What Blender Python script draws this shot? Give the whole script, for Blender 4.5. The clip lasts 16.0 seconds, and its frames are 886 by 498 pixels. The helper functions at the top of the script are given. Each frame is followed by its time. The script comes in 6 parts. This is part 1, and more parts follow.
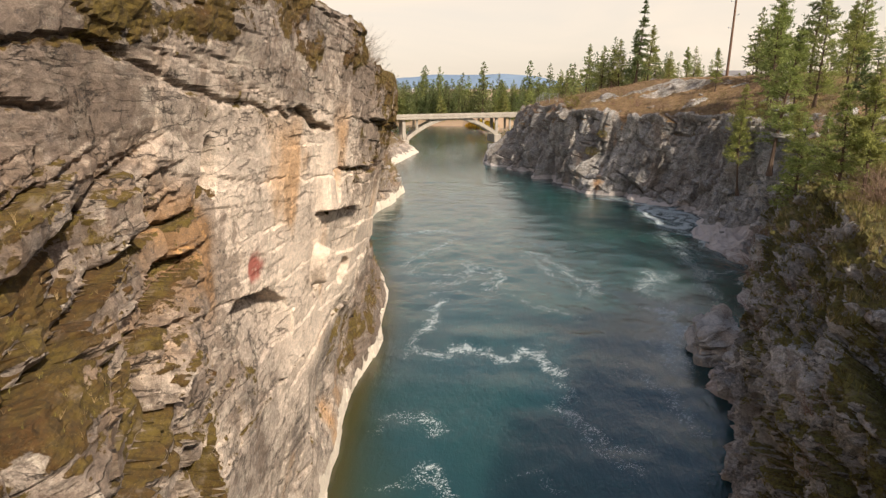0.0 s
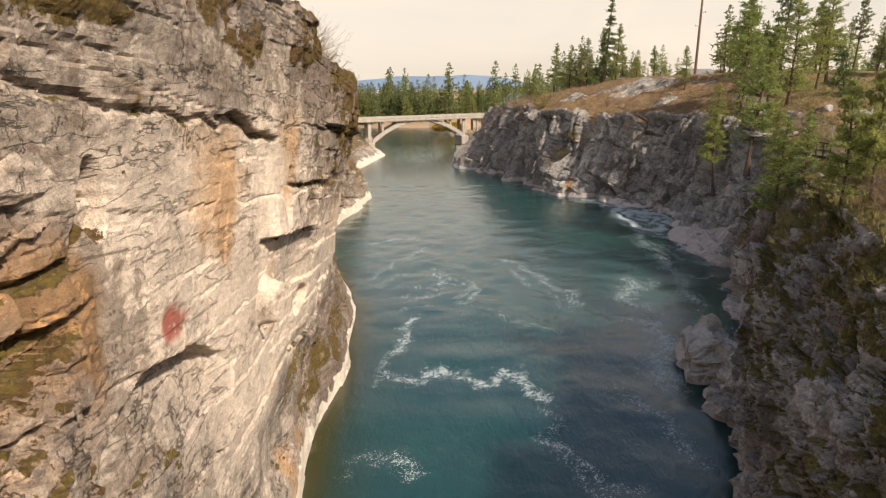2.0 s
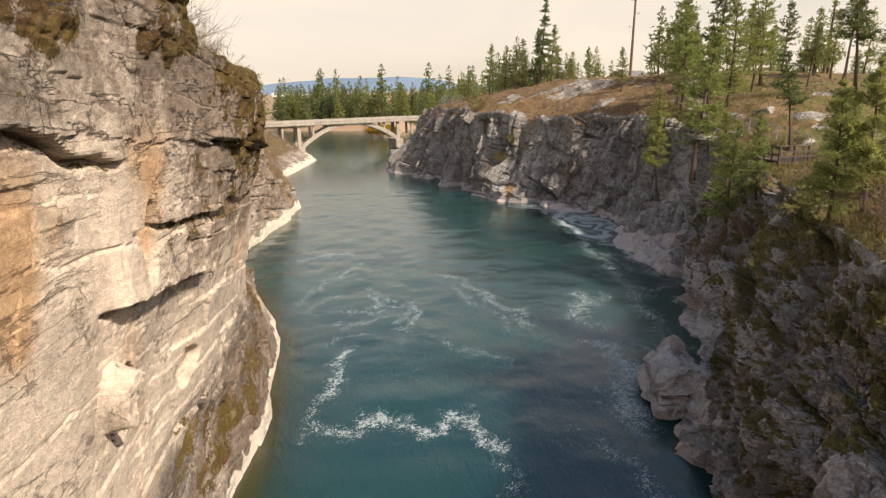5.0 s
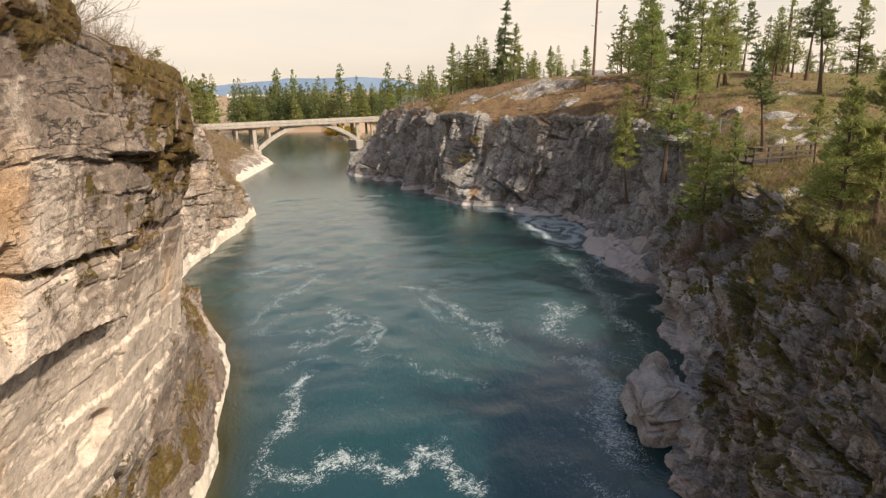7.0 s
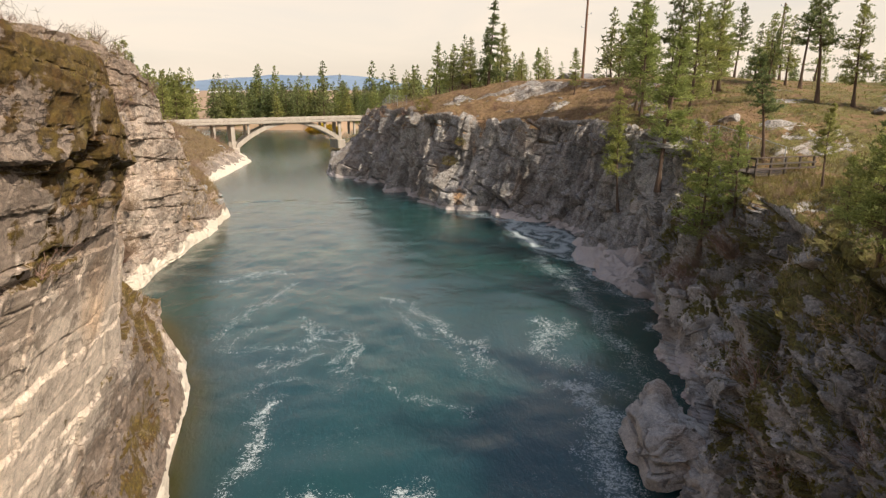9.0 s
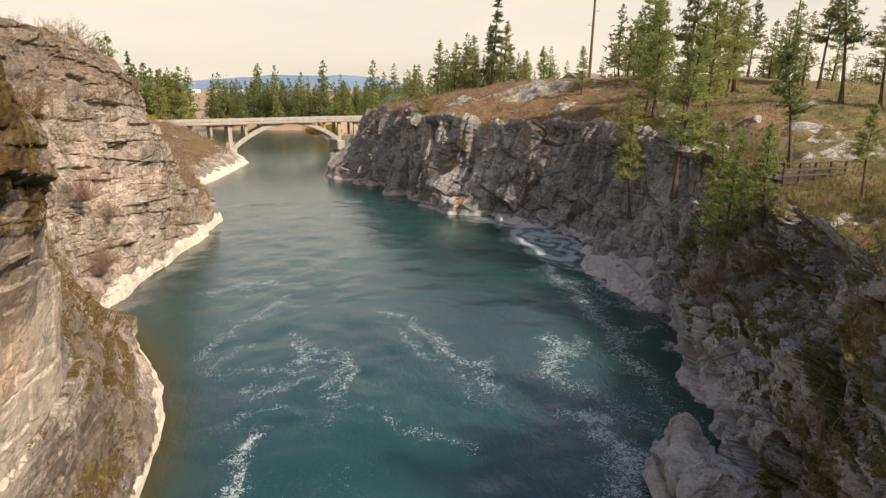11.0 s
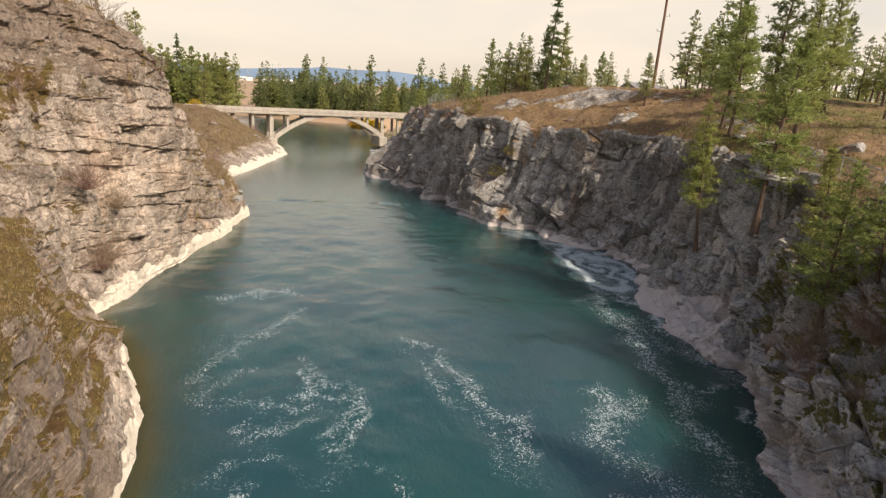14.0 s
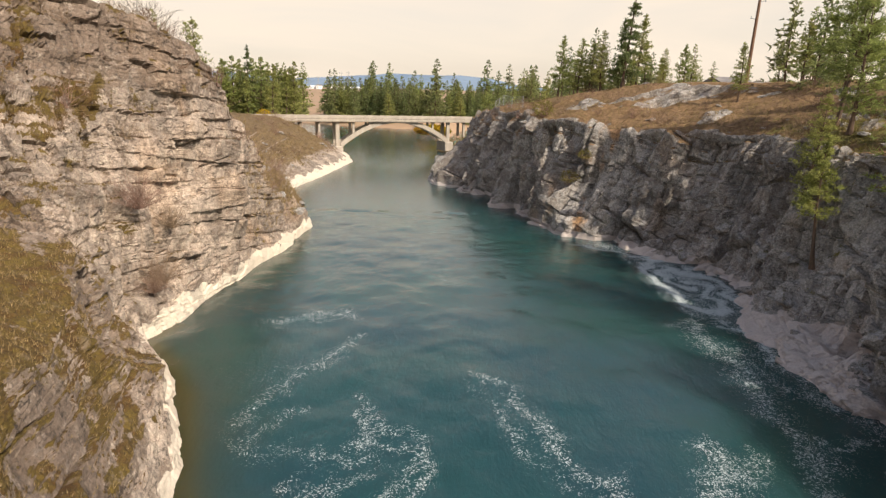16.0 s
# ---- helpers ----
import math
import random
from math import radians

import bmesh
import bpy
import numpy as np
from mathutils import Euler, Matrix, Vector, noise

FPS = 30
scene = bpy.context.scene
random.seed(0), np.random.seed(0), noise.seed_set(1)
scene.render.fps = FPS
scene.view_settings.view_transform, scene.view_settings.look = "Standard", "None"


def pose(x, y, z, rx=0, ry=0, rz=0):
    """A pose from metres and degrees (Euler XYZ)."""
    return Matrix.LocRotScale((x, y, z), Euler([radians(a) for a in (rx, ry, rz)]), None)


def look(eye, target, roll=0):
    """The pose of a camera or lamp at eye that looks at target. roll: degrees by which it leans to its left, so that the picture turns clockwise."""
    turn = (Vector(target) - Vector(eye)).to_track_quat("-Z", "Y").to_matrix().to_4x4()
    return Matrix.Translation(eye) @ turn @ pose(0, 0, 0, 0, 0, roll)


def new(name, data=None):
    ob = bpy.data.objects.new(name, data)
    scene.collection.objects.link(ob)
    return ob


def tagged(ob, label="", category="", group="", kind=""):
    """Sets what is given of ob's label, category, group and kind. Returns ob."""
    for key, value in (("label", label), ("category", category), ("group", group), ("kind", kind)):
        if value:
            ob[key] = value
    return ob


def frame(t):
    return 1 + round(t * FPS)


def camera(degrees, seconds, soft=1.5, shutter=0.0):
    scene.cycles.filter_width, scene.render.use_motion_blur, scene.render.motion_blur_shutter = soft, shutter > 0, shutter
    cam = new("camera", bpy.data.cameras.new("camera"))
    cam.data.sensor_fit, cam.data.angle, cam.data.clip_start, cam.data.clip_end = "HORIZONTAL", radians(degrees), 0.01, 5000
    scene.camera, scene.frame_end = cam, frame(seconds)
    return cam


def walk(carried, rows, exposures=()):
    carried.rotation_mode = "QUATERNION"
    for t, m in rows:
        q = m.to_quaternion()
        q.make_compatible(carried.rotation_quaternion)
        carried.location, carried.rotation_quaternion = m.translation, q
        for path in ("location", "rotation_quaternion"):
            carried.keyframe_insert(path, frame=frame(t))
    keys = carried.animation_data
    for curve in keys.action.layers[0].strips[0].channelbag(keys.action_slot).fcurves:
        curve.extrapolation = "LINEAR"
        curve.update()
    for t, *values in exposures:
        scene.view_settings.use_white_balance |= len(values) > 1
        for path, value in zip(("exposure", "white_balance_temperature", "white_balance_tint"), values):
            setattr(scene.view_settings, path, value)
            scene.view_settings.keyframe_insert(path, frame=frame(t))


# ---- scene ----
cam = camera(73.5, 16.0, soft=1.3)
PATH = [
    (0, (0.124, 0.617, 17.063), (-0.009, 2.544, 16.544), -0.6),
    (0.5, (0.018, 1.472, 17.042), (-0.093, 3.401, 16.524), -0.7),
    (1, (-0.08, 2.327, 17.026), (-0.166, 4.257, 16.508), -0.9),
    (1.5, (-0.15, 3.184, 17.021), (-0.209, 5.115, 16.504), -1.0),
    (2, (-0.183, 4.045, 17.027), (-0.212, 5.976, 16.511), -1.2),
    (2.5, (-0.189, 4.888, 17.035), (-0.183, 6.821, 16.519), -1.5),
    (3, (-0.18, 5.764, 17.041), (-0.135, 7.696, 16.525), -1.7),
    (3.5, (-0.154, 6.614, 17.053), (-0.071, 8.544, 16.537), -1.6),
    (4, (-0.108, 7.465, 17.052), (0.008, 9.394, 16.536), -1.4),
    (6.5, (0.115, 11.634, 17.029), (0.389, 13.547, 16.513), -1.4),
    (7, (0.179, 12.454, 17.046), (0.483, 14.361, 16.529), -1.4),
    (7.5, (0.278, 13.3, 17.027), (0.611, 15.203, 16.51), -1.3),
    (8, (0.382, 14.12, 17.028), (0.736, 16.019, 16.511), -0.9),
    (8.5, (0.492, 14.922, 17.038), (0.855, 16.819, 16.52), -0.4),
    (9, (0.599, 15.703, 17.015), (0.963, 17.6, 16.498), -0.1),
    (11.5, (1.378, 20.057, 16.918), (1.738, 21.955, 16.402), -0.0),
    (12, (1.536, 21.019, 16.882), (1.896, 22.917, 16.367), -0.0),
    (12.5, (1.724, 22.017, 16.834), (2.083, 23.917, 16.319), 0.0),
    (13, (1.882, 23.044, 16.819), (2.228, 24.945, 16.303), 0.7),
    (13.5, (1.983, 24.14, 16.796), (2.291, 26.048, 16.28), 2.3),
    (14, (2.08, 25.252, 16.803), (2.322, 27.169, 16.286), 3.5),
    (14.5, (2.104, 26.441, 16.8), (2.275, 28.365, 16.283), 3.4),
    (15, (2.139, 27.65, 16.788), (2.248, 29.579, 16.27), 2.8),
    (15.5, (2.116, 28.84, 16.777), (2.176, 30.771, 16.259), 2.3),
    (16, (2.16, 30.024, 16.746), (2.18, 31.956, 16.229), 1.6),
]
walk(cam, [(t, look(eye, target, roll)) for t, eye, target, roll in PATH])

# ---- world, sun, exposure ----
SUN_DIR = Vector((0.54, -0.52, 0.645)).normalized()
world = bpy.data.worlds.new("world")
scene.world = world
world.use_nodes = True


def build_world():
    nt = world.node_tree
    nt.nodes.clear()
    out = nt.nodes.new("ShaderNodeOutputWorld")
    bg = nt.nodes.new("ShaderNodeBackground")
    sky = nt.nodes.new("ShaderNodeTexSky")
    sky.sky_type, sky.sun_disc = "NISHITA", False
    sky.sun_elevation = math.asin(SUN_DIR.z)
    sky.sun_rotation = math.atan2(SUN_DIR.x, SUN_DIR.y)
    sky.air_density, sky.dust_density = 1.0, 2.5
    # thin high cloud, torn near the horizon
    tc = nt.nodes.new("ShaderNodeTexCoord")
    mp = nt.nodes.new("ShaderNodeMapping")
    mp.inputs["Scale"].default_value = (1.0, 1.0, 5.0)
    no = nt.nodes.new("ShaderNodeTexNoise")
    no.inputs["Scale"].default_value, no.inputs["Detail"].default_value = 2.2, 7
    no.inputs["Distortion"].default_value = 0.6
    rp = nt.nodes.new("ShaderNodeValToRGB")
    rp.color_ramp.elements[0].position, rp.color_ramp.elements[1].position = 0.18, 0.62
    rp.color_ramp.elements[0].color = (0.62, 0.62, 0.62, 1)
    rp.color_ramp.elements[1].color = (0.96, 0.96, 0.96, 1)
    mix = nt.nodes.new("ShaderNodeMix")
    mix.data_type = "RGBA"
    mix.inputs["B"].default_value = CLOUD
    nt.links.new(tc.outputs["Generated"], mp.inputs["Vector"])
    nt.links.new(mp.outputs[0], no.inputs["Vector"])
    nt.links.new(no.outputs["Fac"], rp.inputs["Fac"])
    # the veil thins out overhead
    sep = nt.nodes.new("ShaderNodeSeparateXYZ")
    mr = nt.nodes.new("ShaderNodeMapRange")
    mr.inputs["From Min"].default_value, mr.inputs["From Max"].default_value = 0.22, 0.54
    mr.inputs["To Min"].default_value, mr.inputs["To Max"].default_value = 1.0, 0.08
    mul = nt.nodes.new("ShaderNodeMath")
    mul.operation = "MULTIPLY"
    nt.links.new(tc.outputs["Generated"], sep.inputs[0])
    nt.links.new(sep.outputs["Z"], mr.inputs["Value"])
    nt.links.new(rp.outputs["Color"], mul.inputs[0])
    nt.links.new(mr.outputs[0], mul.inputs[1])
    nt.links.new(mul.outputs[0], mix.inputs["Factor"])
    nt.links.new(sky.outputs["Color"], mix.inputs["A"])
    nt.links.new(mix.outputs["Result"], bg.inputs["Color"])
    bg.inputs["Strength"].default_value = 0.15
    nt.links.new(bg.outputs[0], out.inputs["Surface"])


CLOUD = (6.98, 5.95, 4.85, 1)
build_world()
sun = new("sun", bpy.data.lights.new("sun", "SUN"))
sun.data.energy, sun.data.angle, sun.data.color = 5.7, radians(1.0), (1.0, 0.90, 0.76)
sun.matrix_world = look(SUN_DIR * 300, (0, 0, 0))


# ---- materials ----
class Nodes:
    """A node material and short ways to wire it."""

    def __init__(self, name):
        self.mat = bpy.data.materials.new(name)
        self.mat.use_nodes = True
        self.nt = self.mat.node_tree
        self.nt.nodes.clear()
        self.out = self.add("ShaderNodeOutputMaterial")
        self.bsdf = self.add("ShaderNodeBsdfPrincipled")
        self.nt.links.new(self.bsdf.outputs[0], self.out.inputs["Surface"])
        self.pos = self.add("ShaderNodeTexCoord").outputs["Object"]

    def add(self, kind):
        return self.nt.nodes.new(kind)

    def put(self, value, socket):
        if isinstance(value, bpy.types.NodeSocket):
            self.nt.links.new(value, socket)
        elif isinstance(value, (tuple, list)) and len(value) == 3 and socket.type == "RGBA":
            socket.default_value = (*value, 1)
        else:
            socket.default_value = value

    def mapped(self, scale=(1, 1, 1), rot=(0, 0, 0), src=None):
        n = self.add("ShaderNodeMapping")
        n.inputs["Scale"].default_value = scale
        n.inputs["Rotation"].default_value = [radians(a) for a in rot]
        self.put(src or self.pos, n.inputs["Vector"])
        return n.outputs[0]

    def noise(self, scale, detail=6, rough=0.6, src=None, warp=0.0):
        n = self.add("ShaderNodeTexNoise")
        self.put(src or self.pos, n.inputs["Vector"])
        for key, v in (("Scale", scale), ("Detail", detail), ("Roughness", rough), ("Distortion", warp)):
            n.inputs[key].default_value = v
        return n.outputs["Fac"]

    def voronoi(self, scale, feature="F1", src=None):
        n = self.add("ShaderNodeTexVoronoi")
        n.feature = feature
        self.put(src or self.pos, n.inputs["Vector"])
        n.inputs["Scale"].default_value = scale
        return n

    def ramp(self, fac, lo, hi, a=0.0, b=1.0):
        n = self.add("ShaderNodeMapRange")
        n.interpolation_type = "SMOOTHSTEP"
        self.put(fac, n.inputs["Value"])
        for key, v in (("From Min", lo), ("From Max", hi), ("To Min", a), ("To Max", b)):
            self.put(v, n.inputs[key])
        return n.outputs["Result"]

    def mix(self, fac, a, b):
        n = self.add("ShaderNodeMix")
        n.data_type = "RGBA"
        self.put(fac, n.inputs["Factor"])
        self.put(a, n.inputs["A"])
        self.put(b, n.inputs["B"])
        return n.outputs["Result"]

    def math(self, op, a, b=0.0):
        n = self.add("ShaderNodeMath")
        n.operation = op
        self.put(a, n.inputs[0])
        self.put(b, n.inputs[1])
        return n.outputs[0]

    def attr(self, name):
        n = self.add("ShaderNodeAttribute")
        n.attribute_name = name
        return n.outputs["Fac"]

    def bump(self, height, strength, distance, normal=None):
        n = self.add("ShaderNodeBump")
        n.inputs["Strength"].default_value, n.inputs["Distance"].default_value = strength, distance
        self.put(height, n.inputs["Height"])
        if normal:
            self.put(normal, n.inputs["Normal"])
        return n.outputs[0]

    def vary(self, color, amount):
        """Colour varied from piece to piece and from island to island."""
        hsv = self.add("ShaderNodeHueSaturation")
        self.put(color, hsv.inputs["Color"])
        isl = self.add("ShaderNodeNewGeometry").outputs["Random Per Island"]
        self.put(self.ramp(isl, 0, 1, 1 - amount, 1 + amount), hsv.inputs["Value"])
        self.put(self.ramp(self.add("ShaderNodeObjectInfo").outputs["Random"], 0, 1, 0.485, 0.515), hsv.inputs["Hue"])
        return hsv.outputs[0]

    def done(self, color, rough=0.9, normal=None, spec=0.3):
        self.put(color, self.bsdf.inputs["Base Color"])
        self.put(rough, self.bsdf.inputs["Roughness"])
        self.put(spec, self.bsdf.inputs["Specular IOR Level"])
        if normal:
            self.put(normal, self.bsdf.inputs["Normal"])
        return self.mat


def rock_material(name, fresh, weathered, lichen, moss_a, moss_b, soil, bleached, contrast=1.0, patch=0.2, along=1.0):
    n = Nodes(name)
    n.pos = n.mapped((1, along, 1))
    big = n.noise(0.16, 5, 0.55, warp=0.8)
    mid = n.noise(0.9, 6, 0.65, warp=0.4)
    fine = n.noise(7.0, 8, 0.7)
    grain = n.noise(38.0, 4, 0.7)
    streak = n.noise(1.0, 6, 0.65, n.mapped((1.6, 1.6, 0.13)))
    bed = n.noise(1.0, 6, 0.7, n.mapped((0.5, 0.5, 3.2), (18, 12, 0)))
    pale = n.attr("pale")
    bare = n.math("ADD", n.math("MULTIPLY", pale, 0.85), n.math("MULTIPLY", n.ramp(big, 0.40, 0.66), 0.45))
    col = n.mix(bare, weathered, fresh)
    col = n.mix(n.math("MULTIPLY", n.ramp(streak, 0.52, 0.70), n.ramp(pale, 0.2, 1.0, 0.34, 0.16)), col, lichen)
    brown = [weathered[0] * 0.70, weathered[1] * 0.63, weathered[2] * 0.57]
    col = n.mix(n.math("MULTIPLY", n.ramp(mid, 0.48, 0.68), n.ramp(pale, 0.0, 1.0, 0.75, 0.30)), col, brown)
    wide = n.noise(0.42, 5, 0.6, n.mapped((1, 1, 0.6), (10, 0, 0)), 0.6)
    col = n.mix(n.math("MULTIPLY", n.ramp(wide, 0.48, 0.64), n.ramp(pale, 0.2, 1.0, 0.80, 0.25)), col, [c * 0.62 for c in weathered])
    col = n.mix(n.math("MULTIPLY", n.ramp(bed, 0.55, 0.72), 0.16), col, fresh)
    # pale lichen crust in flakes
    crust = n.ramp(n.noise(2.6, 7, 0.72, warp=1.2), 0.53, 0.60)
    col = n.mix(n.math("MULTIPLY", crust, patch), col, [min(0.7, c * 1.05) for c in fresh])
    # iron stains, and the warm sunlit tone painted on the east buttress
    rust_sun = n.math("MULTIPLY", n.ramp(n.noise(0.33, 4, 0.5, n.mapped((1, 1, 0.5))), 0.53, 0.66), n.attr("warm"))
    col = n.mix(n.math("MULTIPLY", rust_sun, 0.75), col, (0.52, 0.28, 0.11))
    # brown weathering crust, in torn patches; also the painted shade of the east wall
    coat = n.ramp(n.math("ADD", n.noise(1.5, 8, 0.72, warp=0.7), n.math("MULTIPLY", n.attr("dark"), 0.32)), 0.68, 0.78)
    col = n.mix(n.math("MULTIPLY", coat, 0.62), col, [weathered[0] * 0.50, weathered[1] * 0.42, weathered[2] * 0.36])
    # dark lichen specks, denser where shade is painted on the east wall
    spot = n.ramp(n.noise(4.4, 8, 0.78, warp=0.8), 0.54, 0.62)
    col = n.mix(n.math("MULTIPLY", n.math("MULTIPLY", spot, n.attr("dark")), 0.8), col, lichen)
    # hairline joints, mostly along the beds, and small broken facets
    wob = n.mapped((0.55, 0.55, 1.35), (12, 5, 0))
    level = n.noise(1.0, 9, 0.58, n.mapped((0.55, 0.50, 1.5), (10, 5, 0)), 0.25)
    upright = n.noise(1.0, 9, 0.60, n.mapped((1.1, 1.0, 0.45), (-16, 10, 0)), 0.25)
    cut = n.math("MAXIMUM", n.ramp(n.math("ABSOLUTE", n.math("SUBTRACT", level, 0.5)), 0.0, 0.011, 1.0, 0.0),
                 n.math("MULTIPLY", n.ramp(n.math("ABSOLUTE", n.math("SUBTRACT", upright, 0.47)), 0.0, 0.008, 1.0, 0.0), n.ramp(mid, 0.46, 0.56)))
    facet = n.voronoi(3.1, "F1", wob).outputs["Color"]
    cut = n.math("MULTIPLY", cut, n.math("MULTIPLY", n.ramp(n.noise(0.7, 4, 0.6), 0.40, 0.54), n.ramp(pale, 0.2, 1.0, 1.0, 0.45)))
    col = n.mix(n.math("MULTIPLY", cut, 0.78), col, lichen)
    swing = n.ramp(pale, 0.2, 1.0, 1.0, 0.6)
    tone = n.math("ADD", 1.0, n.math("MULTIPLY", n.ramp(fine, 0.30, 0.70, -0.24 * contrast, 0.20 * contrast), swing))
    hsv = n.add("ShaderNodeHueSaturation")
    n.put(col, hsv.inputs["Color"])
    n.put(n.math("MULTIPLY", tone, n.ramp(grain, 0.3, 0.7, 0.78, 1.18)), hsv.inputs["Value"])
    col = hsv.outputs[0]
    # bleached band above the water
    ring = n.ramp(n.math("ADD", n.attr("bleach"), n.math("MULTIPLY", n.math("SUBTRACT", mid, 0.5), 0.5)), 0.42, 0.56)
    col = n.mix(ring, col, n.mix(n.ramp(fine, 0.35, 0.7), bleached, [c * 0.82 for c in bleached]))
    # red lichen patch
    red = n.math("MULTIPLY", n.attr("red"), n.ramp(n.noise(5.0, 5, 0.7), 0.30, 0.45))
    col = n.mix(red, col, (0.36, 0.115, 0.085))
    # soil, then moss
    soilc = n.mix(n.ramp(n.noise(2.2, 6, 0.7), 0.35, 0.65), soil, [c * 0.55 for c in soil])
    col = n.mix(n.ramp(n.math("ADD", n.attr("soil"), n.math("MULTIPLY", n.math("SUBTRACT", fine, 0.5), 0.7)), 0.40, 0.62), col, soilc)
    mcol = n.mix(n.ramp(n.noise(0.9, 6, 0.7, warp=0.5), 0.36, 0.62), moss_a, moss_b)
    mcol = n.mix(n.math("MULTIPLY", n.ramp(n.noise(9, 6, 0.8), 0.44, 0.60), 0.8), mcol, (0.055, 0.036, 0.017))
    mcol = n.mix(n.math("MULTIPLY", n.ramp(n.noise(24, 4, 0.8), 0.55, 0.70), 0.55), mcol, (0.24, 0.165, 0.07))
    mcol = n.mix(n.math("MULTIPLY", n.ramp(n.noise(1.8, 5, 0.7), 0.55, 0.70), 0.5), mcol, (0.26, 0.20, 0.15))
    mask = n.ramp(n.math("ADD", n.attr("moss"), n.math("ADD", n.math("MULTIPLY", n.math("SUBTRACT", fine, 0.5), 1.3), n.math("MULTIPLY", n.math("SUBTRACT", mid, 0.5), 1.9))), 0.44, 0.58)
    col = n.mix(mask, col, mcol)
    h = n.math("ADD", n.math("MULTIPLY", fine, 0.35), n.math("MULTIPLY", grain, 0.16))
    h = n.math("ADD", h, n.math("MULTIPLY", n.math("MULTIPLY", cut, n.math("SUBTRACT", 1.0, mask)), -0.5))
    h = n.math("ADD", h, n.math("MULTIPLY", n.math("MULTIPLY", facet, swing), 0.32))
    nor = n.bump(h, 0.95, 0.14)
    return n.done(col, n.ramp(fine, 0.3, 0.7, 0.78, 0.97), nor, 0.22)


MOSS_A, MOSS_B = (0.090, 0.046, 0.016), (0.128, 0.088, 0.021)
M_ROCK_L = rock_material("pale_granite", (0.74, 0.59, 0.46), (0.300, 0.240, 0.195), (0.095, 0.078, 0.066), MOSS_A, MOSS_B, (0.20, 0.135, 0.07), (0.70, 0.60, 0.48), 1.4, 0.25, 0.70)
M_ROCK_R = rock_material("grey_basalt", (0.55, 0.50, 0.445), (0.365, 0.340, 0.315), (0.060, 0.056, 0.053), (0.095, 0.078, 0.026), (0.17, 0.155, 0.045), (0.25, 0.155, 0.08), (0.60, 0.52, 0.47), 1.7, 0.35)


def water_material():
    n = Nodes("river_water")
    flow = n.mapped((1.0, 0.55, 1.0), (0, 0, 12))
    w1 = n.noise(0.35, 5, 0.6, flow, 0.8)
    w2 = n.noise(1.7, 6, 0.62, flow, 0.6)
    w3 = n.noise(6.5, 4, 0.6, flow)
    h = n.math("ADD", n.math("MULTIPLY", w1, 0.30), n.math("ADD", n.math("MULTIPLY", w2, 0.40), n.math("MULTIPLY", w3, 0.16)))
    nor = n.bump(h, 0.23, 0.40)
    deep = n.mix(n.ramp(n.noise(0.06, 3, 0.5), 0.35, 0.65), (0.010, 0.045, 0.052), (0.013, 0.055, 0.051))
    col = n.mix(n.attr("shoal"), deep, (0.060, 0.055, 0.012))
    # foam: lace where the eddies gather it
    env = n.attr("foam")
    lace = n.voronoi(1.15, "DISTANCE_TO_EDGE", n.mapped((1.0, 0.7, 1.0), (0, 0, 20)))
    warp = n.add("ShaderNodeVectorMath")
    warp.operation = "ADD"
    wn = n.add("ShaderNodeTexNoise")
    wn.inputs["Scale"].default_value, wn.inputs["Detail"].default_value = 0.8, 4
    n.put(n.pos, wn.inputs["Vector"])
    n.put(n.pos, warp.inputs[0])
    sc = n.add("ShaderNodeVectorMath")
    sc.operation = "SCALE"
    n.put(wn.outputs["Color"], sc.inputs[0])
    sc.inputs["Scale"].default_value = 2.4
    n.put(sc.outputs[0], warp.inputs[1])
    n.put(warp.outputs[0], lace.inputs["Vector"])
    web = n.ramp(lace.outputs["Distance"], 0.0, 0.16, 1.0, 0.0)
    grit = n.noise(4.6, 9, 0.84, n.mapped((1, 0.8, 1)), 0.5)
    fleck = n.ramp(n.voronoi(8.0, "F1", warp.outputs[0]).outputs["Distance"], 0.10, 0.55, 1.0, 0.0)
    amount = n.math("ADD", n.math("MULTIPLY", web, 0.07), n.math("ADD", n.math("MULTIPLY", grit, 1.10), n.math("MULTIPLY", fleck, 0.30)))
    foam = n.ramp(n.math("ADD", amount, n.math("MULTIPLY", env, 0.62)), 0.86, 1.24)
    foam = n.math("MULTIPLY", foam, n.ramp(env, 0.03, 0.45))
    col = n.mix(n.math("MULTIPLY", n.ramp(env, 0.10, 0.8), 0.09), col, (0.10, 0.16, 0.16))
    col = n.mix(n.math("MULTIPLY", foam, 0.78), col, (0.60, 0.64, 0.63))
    n.put(n.ramp(foam, 0, 1, 0.09, 0.8), n.bsdf.inputs["Roughness"])
    n.bsdf.inputs["IOR"].default_value = 1.42
    n.bsdf.subsurface_method = "BURLEY"
    n.put(n.ramp(foam, 0.0, 0.3, 1.0, 0.0), n.bsdf.inputs["Subsurface Weight"])
    n.bsdf.inputs["Subsurface Radius"].default_value = (0.6, 1.0, 1.0)
    n.bsdf.inputs["Subsurface Scale"].default_value = 5.0
    return n.done(col, n.ramp(foam, 0, 1, 0.09, 0.85), nor, 1.0)


